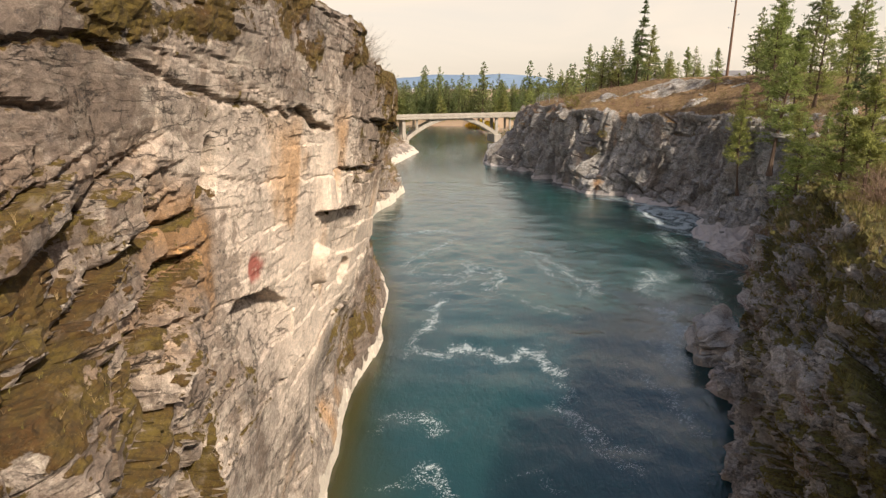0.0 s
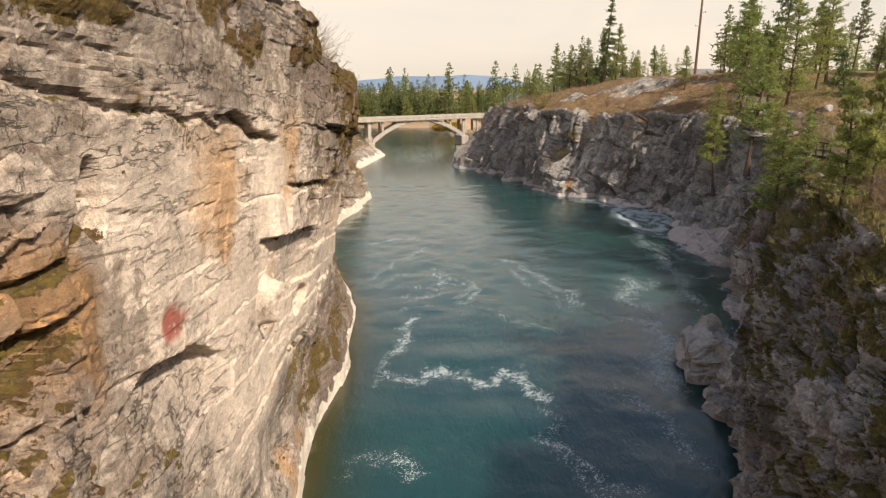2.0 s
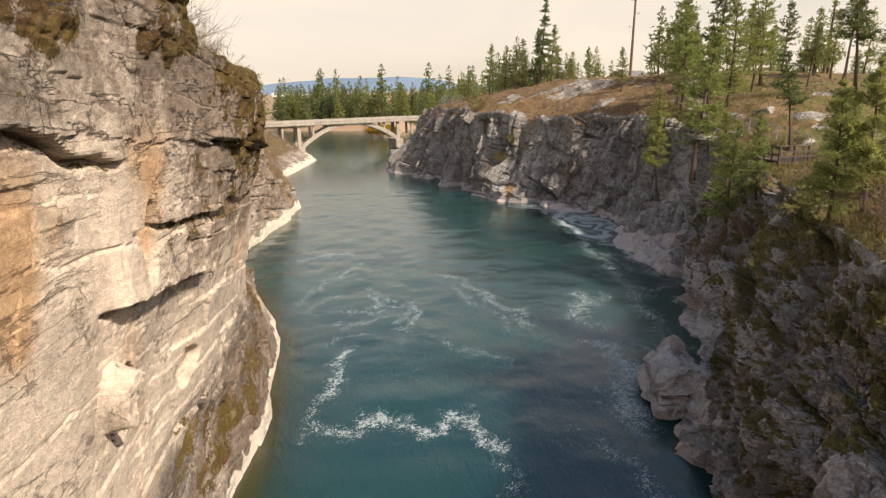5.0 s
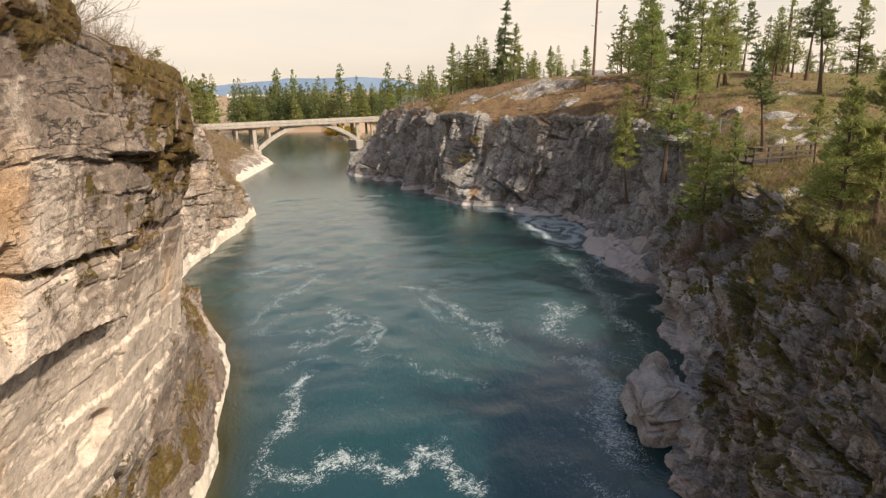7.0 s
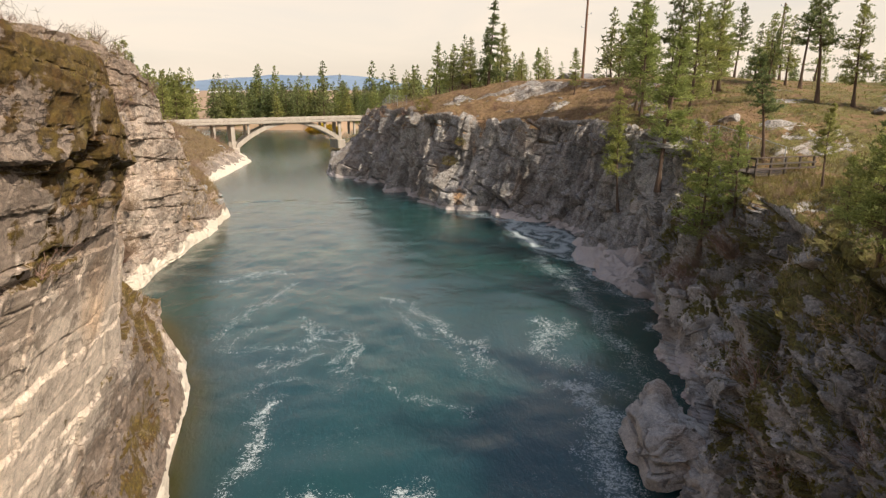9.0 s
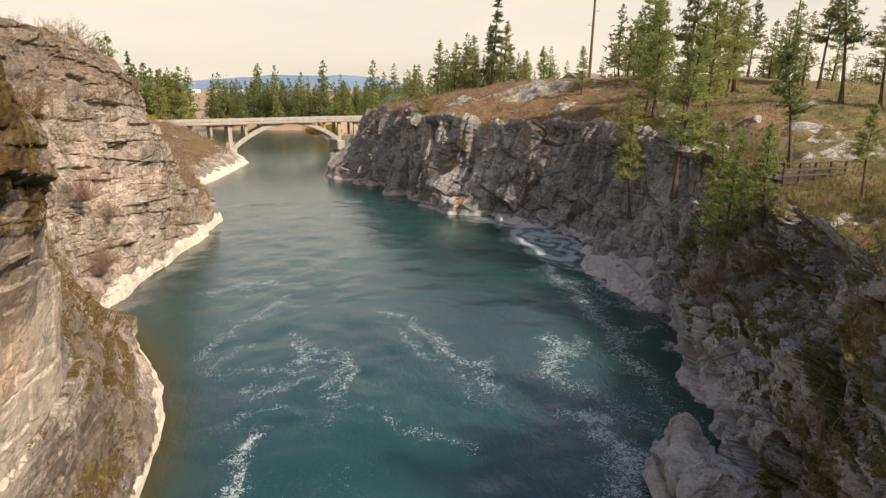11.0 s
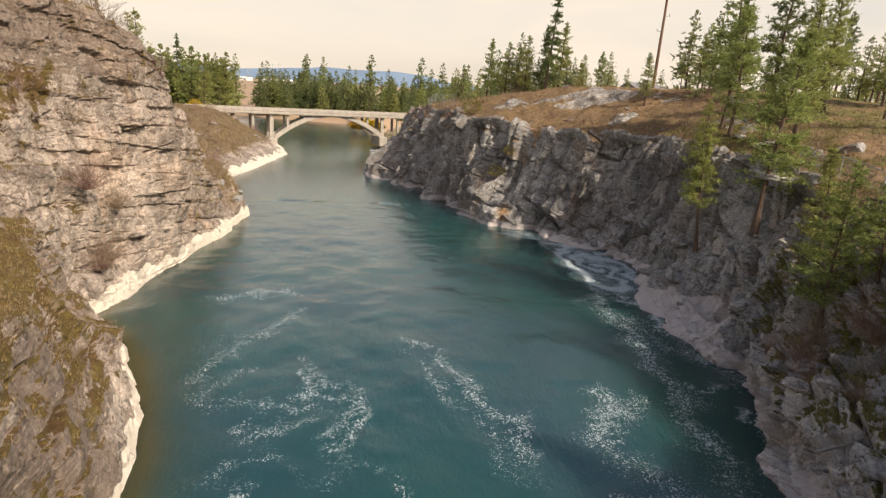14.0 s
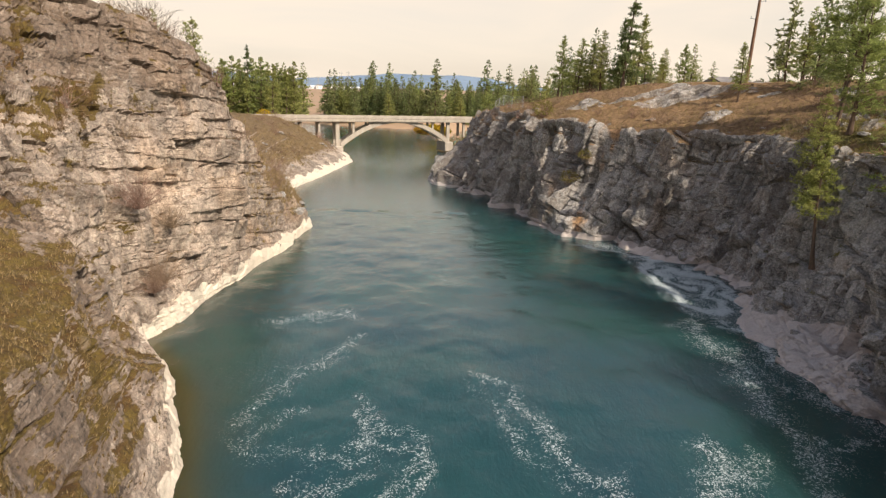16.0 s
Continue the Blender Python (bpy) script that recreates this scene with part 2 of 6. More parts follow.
def plain_material(name, a, b, scale=3.0, rough=0.85, bump=0.4, dist=0.02, stretch=(1, 1, 1), vary=0.0):
    n = Nodes(name)
    src = n.mapped(stretch)
    f = n.noise(scale, 7, 0.65, src)
    g = n.noise(scale * 7, 5, 0.7, src)
    col = n.mix(n.ramp(f, 0.32, 0.68), a, b)
    col = n.mix(n.math("MULTIPLY", n.ramp(g, 0.5, 0.75), 0.4), col, [c * 0.6 for c in a])
    if vary:
        col = n.vary(col, vary)
    nor = n.bump(n.math("ADD", f, n.math("MULTIPLY", g, 0.4)), bump, dist)
    return n.done(col, rough, nor, 0.25)


def needle_material(name, a, b):
    n = Nodes(name)
    col = n.mix(n.ramp(n.noise(0.9, 4, 0.6), 0.35, 0.65), a, b)
    col = n.vary(col, 0.35)
    m = n.done(col, 0.7, None, 0.25)
    n.bsdf.inputs["Subsurface Weight"].default_value = 0.0
    tr = n.add("ShaderNodeBsdfTranslucent")
    n.put(col, tr.inputs["Color"])
    mx = n.add("ShaderNodeMixShader")
    mx.inputs["Fac"].default_value = 0.5
    n.nt.links.new(n.bsdf.outputs[0], mx.inputs[1])
    n.nt.links.new(tr.outputs[0], mx.inputs[2])
    n.nt.links.new(mx.outputs[0], n.out.inputs["Surface"])
    return m


M_WATER = water_material()
M_BARK = plain_material("pine_bark", (0.095, 0.066, 0.048), (0.155, 0.100, 0.068), 4.0, 0.95, 0.9, 0.05, (1, 1, 0.25))
M_DEADWOOD = plain_material("dead_wood", (0.21, 0.18, 0.155), (0.31, 0.275, 0.24), 5.0, 0.95, 0.7, 0.03, (1, 1, 0.2))
M_PINE = needle_material("pine_needles", (0.26, 0.285, 0.09), (0.38, 0.395, 0.125))
M_FIR = needle_material("fir_needles", (0.15, 0.18, 0.075), (0.23, 0.255, 0.095))
M_FARFIR = needle_material("forest_needles", (0.17, 0.20, 0.085), (0.30, 0.32, 0.12))
M_YELLOW = needle_material("willow_leaves", (0.55, 0.36, 0.03), (0.62, 0.45, 0.06))
M_TWIG = plain_material("bare_twigs", (0.20, 0.125, 0.085), (0.29, 0.20, 0.14), 6.0, 0.95, 0.2, 0.01, vary=0.3)
M_GRASS = plain_material("dry_grass", (0.23, 0.16, 0.075), (0.31, 0.23, 0.11), 3.0, 0.95, 0.0, 0.01, vary=0.35)
M_GREENGRASS = plain_material("green_grass", (0.17, 0.15, 0.036), (0.23, 0.20, 0.055), 3.0, 0.95, 0.0, 0.01, vary=0.35)
M_CONCRETE = plain_material("pale_concrete", (0.36, 0.31, 0.255), (0.45, 0.39, 0.32), 0.8, 0.85, 0.3, 0.03, (1, 1, 0.4))
M_ASPHALT = plain_material("asphalt", (0.06, 0.058, 0.055), (0.085, 0.08, 0.075), 2.0, 0.92)
M_PLANK = plain_material("weathered_timber", (0.075, 0.058, 0.047), (0.125, 0.10, 0.082), 3.0, 0.9, 0.5, 0.02, (1, 6, 6), vary=0.2)
M_POLE = plain_material("creosoted_pole", (0.15, 0.085, 0.055), (0.21, 0.125, 0.08), 3.0, 0.9, 0.4, 0.02, (3, 3, 0.3))
M_STEEL = plain_material("galvanised_steel", (0.30, 0.31, 0.32), (0.40, 0.41, 0.42), 5.0, 0.5, 0.1, 0.01)
M_WHITEWALL = plain_material("white_cladding", (0.74, 0.73, 0.70), (0.80, 0.79, 0.77), 0.2, 0.8, 0.1, 0.01)
M_DARKROOF = plain_material("dark_roofing", (0.16, 0.15, 0.15), (0.24, 0.22, 0.21), 0.3, 0.9, 0.1, 0.01)
M_BLUE = plain_material("blue_cladding", (0.13, 0.22, 0.34), (0.15, 0.25, 0.38), 0.5, 0.6, 0.1, 0.01)
M_FIELD = plain_material("dry_field", (0.36, 0.24, 0.155), (0.30, 0.215, 0.135), 0.02, 0.95, 0.2, 0.2)
# distance haze is painted into the hill colour as blue
M_HILL = plain_material("haze_blue_forest_hill", (0.16, 0.22, 0.30), (0.19, 0.25, 0.33), 0.002, 1.0, 0.2, 2.0)


# ---- numeric noise for the terrain ----
def lattice(ix, iy, iz, seed):
    h = (ix.astype(np.int64) * 374761393 + iy.astype(np.int64) * 668265263 + iz.astype(np.int64) * 2147483647 + seed * 1274126177) & 0xFFFFFFFF
    h = ((h ^ (h >> 13)) * 1274126177) & 0xFFFFFFFF
    h = ((h ^ (h >> 16)) * 2246822519) & 0xFFFFFFFF
    return ((h ^ (h >> 15)) & 0xFFFFFF) / float(0xFFFFFF)


def vnoise(p, seed=0):
    i = np.floor(p).astype(np.int64)
    f = p - i
    f = f * f * (3 - 2 * f)
    total = np.zeros(len(p))
    for dx in (0, 1):
        for dy in (0, 1):
            for dz in (0, 1):
                w = np.abs(1 - dx - f[:, 0]) * np.abs(1 - dy - f[:, 1]) * np.abs(1 - dz - f[:, 2])
                total += w * lattice(i[:, 0] + dx, i[:, 1] + dy, i[:, 2] + dz, seed)
    return total * 2 - 1


def fbm(p, octaves=4, seed=0, gain=0.5):
    total, a = np.zeros(len(p)), 1.0
    for k in range(octaves):
        total += a * vnoise(p * 2.03 ** k + 17.3 * k, seed + k)
        a *= gain
    return total


def cells(p, seed=0):
    """Distances to the nearest and second feature, the nearest one's number, and the way from it."""
    base = np.floor(p).astype(np.int64)
    f1, f2 = np.full(len(p), 9.0), np.full(len(p), 9.0)
    ident, away = np.zeros(len(p)), np.zeros_like(p)
    for dx in (-1, 0, 1):
        for dy in (-1, 0, 1):
            for dz in (-1, 0, 1):
                c = base + (dx, dy, dz)
                q = np.stack([c[:, k] + 0.08 + 0.84 * lattice(c[:, 0], c[:, 1], c[:, 2], seed + 11 * k) for k in range(3)], 1)
                d = p - q
                r = np.sqrt((d * d).sum(1))
                near = r < f1
                f2 = np.where(near, f1, np.minimum(f2, r))
                ident = np.where(near, lattice(c[:, 0], c[:, 1], c[:, 2], seed + 91), ident)
                away[near] = d[near]
                f1 = np.where(near, r, f1)
    return f1, f2, ident, away


def turned(p, rx, ry, rz, size):
    m = np.array(Euler([radians(a) for a in (rx, ry, rz)]).to_matrix())
    return (p @ m.T) / np.array(size)


def blocks(p, size, amp, crack, seed, tilt=0.35, turn=(14, 10, 0), edge=0.14, bend=0.10):
    """Relief of jointed rock: flat blocks that stand out unevenly, with slanted faces, bevelled down to narrow joints."""
    size = np.array(size)
    bent = p + 1.4 * bend * size * np.stack([vnoise(p / size * 1.3, seed + 40 + k) for k in range(3)], 1)
    f1, f2, ident, away = cells(turned(bent, *turn, size), seed)
    slant = away[:, 0] * (ident * 7.31 % 1 - 0.5) + away[:, 1] * (ident * 13.7 % 1 - 0.5) + away[:, 2] * (ident * 29.3 % 1 - 0.5)
    gap = (f2 - f1) * size.min()
    joint = np.clip(gap / (2 * edge), 0, 1)
    cut = np.clip(1 - gap / (0.9 * edge), 0, 1)
    return amp * joint * ((ident - 0.4) * 1.3 + tilt * 2 * slant) - crack * cut * ((ident * 51.7 % 1) > 0.3)


def facets(p, size, amp, seed, turn=(14, 10, 0), tilt=1.0):
    """Broken rock: flat faces that meet in sharp ridges."""
    q = turned(p + 0.10 * np.array(size) * np.stack([vnoise(p / np.array(size) * 1.6, seed + 50 + k) for k in range(3)], 1), *turn, size)
    base = np.floor(q).astype(np.int64)
    best = np.full(len(q), 9.0)
    for dx in (-1, 0, 1):
        for dy in (-1, 0, 1):
            for dz in (-1, 0, 1):
                c = base + (dx, dy, dz)
                u = [lattice(c[:, 0], c[:, 1], c[:, 2], seed + 11 * k) for k in range(3)]
                g = [lattice(c[:, 0], c[:, 1], c[:, 2], seed + 70 + 7 * k) - 0.5 for k in range(4)]
                d = [q[:, k] - c[:, k] - 0.08 - 0.84 * u[k] for k in range(3)]
                r = np.sqrt(d[0] ** 2 + d[1] ** 2 + d[2] ** 2)
                best = np.minimum(best, 0.7 * g[3] + tilt * 1.5 * (g[0] * d[0] + g[1] * d[1] + g[2] * d[2]) + 2.2 * np.maximum(r - 0.55, 0) ** 2)
    return amp * (best + 0.2)


def masonry(p, thick, length, dip, amp, crack, wide, seed, slant=0.6, run=(0.55, 1.0), jag=0.05):
    """Rock split by bedding and cross joints: flat blocks with sharp arrises that stand out unevenly."""
    rag = jag * vnoise(p * (2.6 / thick), seed + 1) + 0.5 * jag * vnoise(p * (7.0 / thick), seed + 2)
    u = (p[:, 2] - dip * p[:, 1] - 0.5 * dip * p[:, 0]) / thick + 0.45 * vnoise(p / (7 * thick), seed + 3) + rag
    k = np.floor(u)
    z = np.zeros_like(k)
    k = k - (u - k < 0.6 * lattice(k, z, z, seed + 4))
    lo, hi = k + 0.6 * lattice(k, z, z, seed + 4), k + 1 + 0.6 * lattice(k + 1, z, z, seed + 4)
    lean = 0.8 * (lattice(k, z, z + 2, seed) - 0.5)
    v = (run[0] * p[:, 0] + run[1] * p[:, 1] + lean * (p[:, 2] - lo * thick)) / length + 9.7 * lattice(k, z, z + 1, seed) + rag * thick / length
    j = np.floor(v)
    j = j - (v - j < 0.6 * lattice(k, j, z, seed + 5))
    lo2, hi2 = j + 0.6 * lattice(k, j, z, seed + 5), j + 1 + 0.6 * lattice(k, j + 1, z, seed + 5)
    a, b, c = (lattice(k, j, z + q, seed + 6) for q in (0, 1, 2))
    du, dv = np.minimum(u - lo, hi - u) * thick, np.minimum(v - lo2, hi2 - v) * length
    open_ = step(vnoise(p / (1.8 * thick), seed + 7), -0.25, 0.25)
    cleft = np.clip(1 - np.minimum(du, dv) / wide, 0, 1) * open_
    tilt = (b - 0.5) * ((u - lo) / (hi - lo) - 0.5) + (c - 0.5) * ((v - lo2) / (hi2 - lo2) - 0.5)
    return amp * (1.6 * (a - 0.5) + 2 * slant * tilt) - crack * cleft


def step(x, a, b):
    t = np.clip((x - a) / (b - a), 0, 1)
    return t * t * (3 - 2 * t)


# ---- geometry helpers ----
def fast_mesh(name, verts, faces):
    """A mesh from arrays; all faces have the same number of corners."""
    verts, faces = np.asarray(verts, np.float32), np.asarray(faces, np.int32)
    me = bpy.data.meshes.new(name)
    k = faces.shape[1]
    me.vertices.add(len(verts))
    me.vertices.foreach_set("co", verts.ravel())
    me.loops.add(faces.size)
    me.loops.foreach_set("vertex_index", faces.ravel())
    me.polygons.add(len(faces))
    me.polygons.foreach_set("loop_start", np.arange(0, faces.size, k, dtype=np.int32))
    me.polygons.foreach_set("loop_total", np.full(len(faces), k, np.int32))
    me.update(calc_edges=True)
    me.polygons.foreach_set("use_smooth", np.zeros(len(faces), bool))
    return me


def grid_faces(nu, nv):
    i = np.arange(nu * nv).reshape(nu, nv)
    return np.stack([i[:-1, :-1], i[1:, :-1], i[1:, 1:], i[:-1, 1:]], -1).reshape(-1, 4)


def attribute(me, name, values):
    me.attributes.new(name, "FLOAT", "POINT").data.foreach_set("value", np.asarray(values, np.float32))


def part(name, bm, material, parent, label=""):
    """One bmesh as one mesh object under a thing or a part."""
    me = bpy.data.meshes.new(name)
    bm.to_mesh(me)
    bm.free()
    me.materials.append(material)
    ob = new(name, me)
    ob.parent = parent
    return tagged(ob, label)


def part_mesh(name, me, material, parent, label=""):
    if not me.materials:
        me.materials.append(material)
    ob = new(name, me)
    ob.parent = parent
    return tagged(ob, label)


def thing(name, m, label, category, group=""):
    ob = new(name)
    ob.matrix_world = m
    ob.empty_display_size = 0.3
    return tagged(ob, label, category, group)


def box(bm, size, at, turn=(0, 0, 0), bevel=0.0):
    made = bmesh.ops.create_cube(bm, size=1, matrix=pose(*at, *turn) @ Matrix.Diagonal((*size, 1)))
    if bevel:
        edges = list({e for v in made["verts"] for e in v.link_edges})
        bmesh.ops.bevel(bm, geom=edges, offset=bevel, segments=1, affect="EDGES")
    return bm


def boxed(size, at, turn=(0, 0, 0), bevel=0.0):
    return box(bmesh.new(), size, at, turn, bevel)


def rods(starts, ends, r0, r1, sides=4):
    """Many tapered rods as one set of verts and triangles."""
    starts, ends = np.asarray(starts, float), np.asarray(ends, float)
    n = len(starts)
    d = ends - starts
    d /= np.linalg.norm(d, axis=1)[:, None] + 1e-9
    ref = np.where(np.abs(d[:, 2:3]) > 0.9, [[1.0, 0, 0]], [[0, 0, 1.0]])
    a = np.cross(d, ref)
    a /= np.linalg.norm(a, axis=1)[:, None]
    b = np.cross(d, a)
    ring = [math.tau * k / sides for k in range(sides)]
    r0, r1 = np.broadcast_to(r0, n)[:, None], np.broadcast_to(r1, n)[:, None]
    v = np.stack([starts + r0 * (a * math.cos(t) + b * math.sin(t)) for t in ring] + [ends + r1 * (a * math.cos(t) + b * math.sin(t)) for t in ring], 1)
    f = []
    for k in range(sides):
        q = (k + 1) % sides
        f += [[k, q, sides + q], [k, sides + q, sides + k]]
    f = np.array(f)[None] + (np.arange(n) * 2 * sides)[:, None, None]
    return v.reshape(-1, 3), f.reshape(-1, 3)


def merged(pieces):
    vs, fs, base = [], [], 0
    for v, f in pieces:
        vs.append(v)
        fs.append(f + base)
        base += len(v)
    return np.concatenate(vs), np.concatenate(fs)


# ---- the banks ----
def lines(ys, table):
    """Stations along the river, each profile point given as lists over y."""
    knots = np.array(table[0], float)
    return [np.interp(ys, knots, np.array(row, float)) for row in table[1:]]


def bank(name, ys, rails, counts, relief, paint, material, label, blur=0):
    """A bank swept along y: rails are (x, z) lines from the river bed inland, counts the rows between them."""
    rows = []
    for (xa, za), (xb, zb), c in zip(rails[:-1], rails[1:], counts):
        for t in np.arange(c) / c:
            rows.append(np.stack([xa + (xb - xa) * t, ys, za + (zb - za) * t], 1))
    rows.append(np.stack([rails[-1][0], ys, rails[-1][1]], 1))
    p = np.stack(rows, 1)
    soft = p.copy()
    for _ in range(5):
        soft[:, 1:-1] = (soft[:, :-2] + 2 * soft[:, 1:-1] + soft[:, 2:]) / 4
    nu, nv = p.shape[:2]
    normal = np.cross(np.gradient(soft, axis=0), np.gradient(soft, axis=1))
    normal /= np.linalg.norm(normal, axis=2)[:, :, None] + 1e-9
    if normal[nu // 2, counts[0] + 4, 2] < 0 or normal[:, -5, 2].mean() < 0:
        normal = -normal
    flat, nf = soft.reshape(-1, 3), normal.reshape(-1, 3)
    d = relief(flat, nf).reshape(nu, nv)
    for _ in range(blur):
        d[1:-1] = (d[:-2] + 5 * d[1:-1] + d[2:]) / 7
        d[:, 1:-1] = (d[:, :-2] + 5 * d[:, 1:-1] + d[:, 2:]) / 7
    out = flat + nf * d.reshape(-1, 1)
    g = out.reshape(nu, nv, 3)
    n2 = np.cross(np.gradient(g, axis=0), np.gradient(g, axis=1))
    n2 /= np.linalg.norm(n2, axis=2)[:, :, None] + 1e-9
    if n2[:, -5, 2].mean() < 0:
        n2 = -n2
    layers = paint(out, n2.reshape(-1, 3), nf)
    lump = step(layers["moss"], 0.45, 0.75)
    out = out + n2.reshape(-1, 3) * (lump * (0.035 + 0.07 * fbm(out * 3.0, 4, 77)))[:, None]
    faces = grid_faces(nu, nv)
    c = np.cross(out[faces[:, 1]] - out[faces[:, 0]], out[faces[:, 2]] - out[faces[:, 0]])
    if (c * n2.reshape(-1, 3)[faces[:, 0]]).sum() < 0:
        faces = faces[:, ::-1]
    me = fast_mesh(name, out, faces)
    for key, v in layers.items():
        attribute(me, key, v)
    me.materials.append(material)
    ob = tagged(new(name, me), label, "cliff", kind="structure")
    return ob, out, n2.reshape(-1, 3), layers


def spaced(*runs):
    """Stations with a step of their own in each run: (from, to, step)."""
    return np.concatenate([np.arange(a, b, s) for a, b, s in runs])


LEFT_Y = [-45, -10, 0, 6, 10, 14, 20, 24, 25, 28, 31, 33, 36, 40, 45, 50, 55, 60, 64, 67, 73, 79, 82, 86, 92, 102, 108, 118, 128, 150, 170, 185, 205, 240]
L_SHORE = [-6, -5, -4.5, -4.6, -5.2, -5.7, -6.3, -6.7, -6.8, -7.1, -7.2, -7.2, -6.9, -7.0, -7.4, -8.0, -9.9, -11.9, -14.5, -17.2, -16.3, -15.5, -15.1, -14.6, -14, -13.5, -16.5, -20, -22.3, -19.5, -17.8, -21, -30, -60]
L_LOW = [-7, -5.4, -5.0, -5.0, -5.7, -6.2, -6.7, -7.1, -7.2, -7.5, -7.8, -7.8, -7.5, -7.7, -8.6, -10.0, -12.2, -14.6, -16.9, -18.4, -17.0, -15.6, -15.0, -15.0, -14.6, -14.3, -18.5, -22.5, -25, -22.5, -21, -25, -34, -64]
L_LOWZ = [4, 4, 4, 4.5, 4.5, 4.5, 4.2, 4, 4, 3.8, 3.8, 3.8, 4, 4.2, 4, 3.6, 3.6, 3.6, 3.8, 4, 3.6, 3.4, 3.4, 3.2, 2.8, 1.8, 1.8, 1.8, 2, 2, 2, 2, 2, 2]
L_MID = [-9, -5.8, -4.9, -4.7, -5.6, -5.9, -5.9, -6.1, -6.0, -5.6, -5.6, -5.7, -6.0, -8.0, -10.4, -11.6, -14.0, -16.6, -18.2, -18.6, -17.0, -14.9, -14.9, -15.0, -15.2, -15.3, -19.6, -24, -27, -26, -26, -30, -38, -68]
L_MIDZ = [10, 11, 12, 12.5, 12, 11, 11, 11, 11, 11.5, 12, 12.2, 12.2, 11, 8.6, 7, 7.2, 7.8, 8.5, 9, 9, 9, 8.4, 7, 5.6, 3.0, 3, 3.4, 4, 4.5, 4.8, 4.5, 4, 4]
L_UP = [-11, -6.8, -6.2, -6.2, -6.2, -5.8, -5.4, -4.9, -4.8, -4.6, -4.6, -4.8, -6.2, -8.8, -12.6, -15.6, -19, -20, -19.6, -19, -17.2, -15, -15.1, -15.3, -15.8, -16.4, -20.5, -25, -28.5, -29, -30, -34, -42, -72]
L_UPZ = [15, 16, 16.5, 16.5, 16.3, 16, 16, 16, 16, 15, 15, 14.8, 13.6, 12, 10.2, 9.2, 9.3, 9.4, 11.5, 14, 14, 13, 11.5, 9.2, 7.4, 4.6, 4, 4.8, 5.6, 6.5, 7, 7, 6, 5]
L_TOP = [-13, -8, -7, -6.6, -5.8, -5.2, -4.7, -4.5, -4.5, -4.3, -4.5, -5.0, -6.9, -10, -16, -21, -24.5, -24.5, -21.6, -20.4, -17.6, -15.7, -15.7, -15.9, -16.4, -18, -22, -27, -31, -33, -35, -39, -47, -78]
L_TOPZ = [19, 19.5, 19.5, 19.6, 20, 19.9, 19.6, 19.2, 18.2, 17.9, 17.6, 16.6, 15.2, 13.6, 12.4, 12, 12, 13.5, 20.6, 21.8, 20.7, 17.9, 15.3, 12.3, 9.4, 6.2, 5.4, 6.4, 7.4, 8.8, 9.2, 9, 7.5, 6]

# joints and ledges of the tall face: lines in (y, z), how far the rock above stands out, depth of the joint
LEDGES = [
    ([10.2, 11.5, 13.4, 16.7, 20.6], [17.8, 17.4, 17.0, 16.6, 16.1], 0.03, 0.14, 2.4),
    ([5.0, 7.7, 9.6, 10.7], [18.0, 17.75, 17.9, 17.7], 0.06, 0.16, 2.0),
    ([6.6, 8.0, 9.2], [17.1, 17.1, 16.85], 0.06, 0.18, 1.2),
    ([20.9, 23.0, 26.6], [12.95, 12.7, 12.2], 0.50, 0.30, 1.8),
    ([9.4, 11.0, 12.6, 13.3], [14.35, 14.4, 14.7, 15.5], -0.05, 0.45, 0.6),
    ([17.8, 20.0, 21.2], [16.7, 16.1, 15.9], 0.18, 0.30, 0.6),
    ([6.0, 9.5, 12.5], [12.0, 13.4, 13.9], 0.22, 0.35, 0.8),
    ([5.0, 8.5, 11.0], [9.4, 11.2, 12.0], 0.25, 0.40, 0.8),
    ([22.0, 27.0, 33.0], [14.4, 13.9, 13.4], 0.16, 0.22, 0.8),
    ([26.0, 31.0, 36.0], [16.0, 15.6, 14.2], 0.18, 0.25, 0.6),
    ([14.0, 20.0, 30.0, 38.0], [8.6, 8.0, 7.4, 8.4], 0.14, 0.25, 0.8),
]
# hollows and knobs: (y, z, ry, rz, depth)
HOLLOWS = [(21.8, 10.4, 0.75, 0.95, 0.55), (21.0, 10.9, 0.55, 0.8, -0.55), (26.6, 9.0, 0.8, 0.6, 0.35), (29.6, 15.6, 0.8, 0.50, 1.2), (32.0, 16.5, 0.6, 0.45, 1.1), (28.4, 5.8, 1.6, 0.8, 0.5),
           (22.4, 14.0, 0.35, 0.9, 0.35), (13.3, 15.4, 0.35, 0.7, 0.30)]


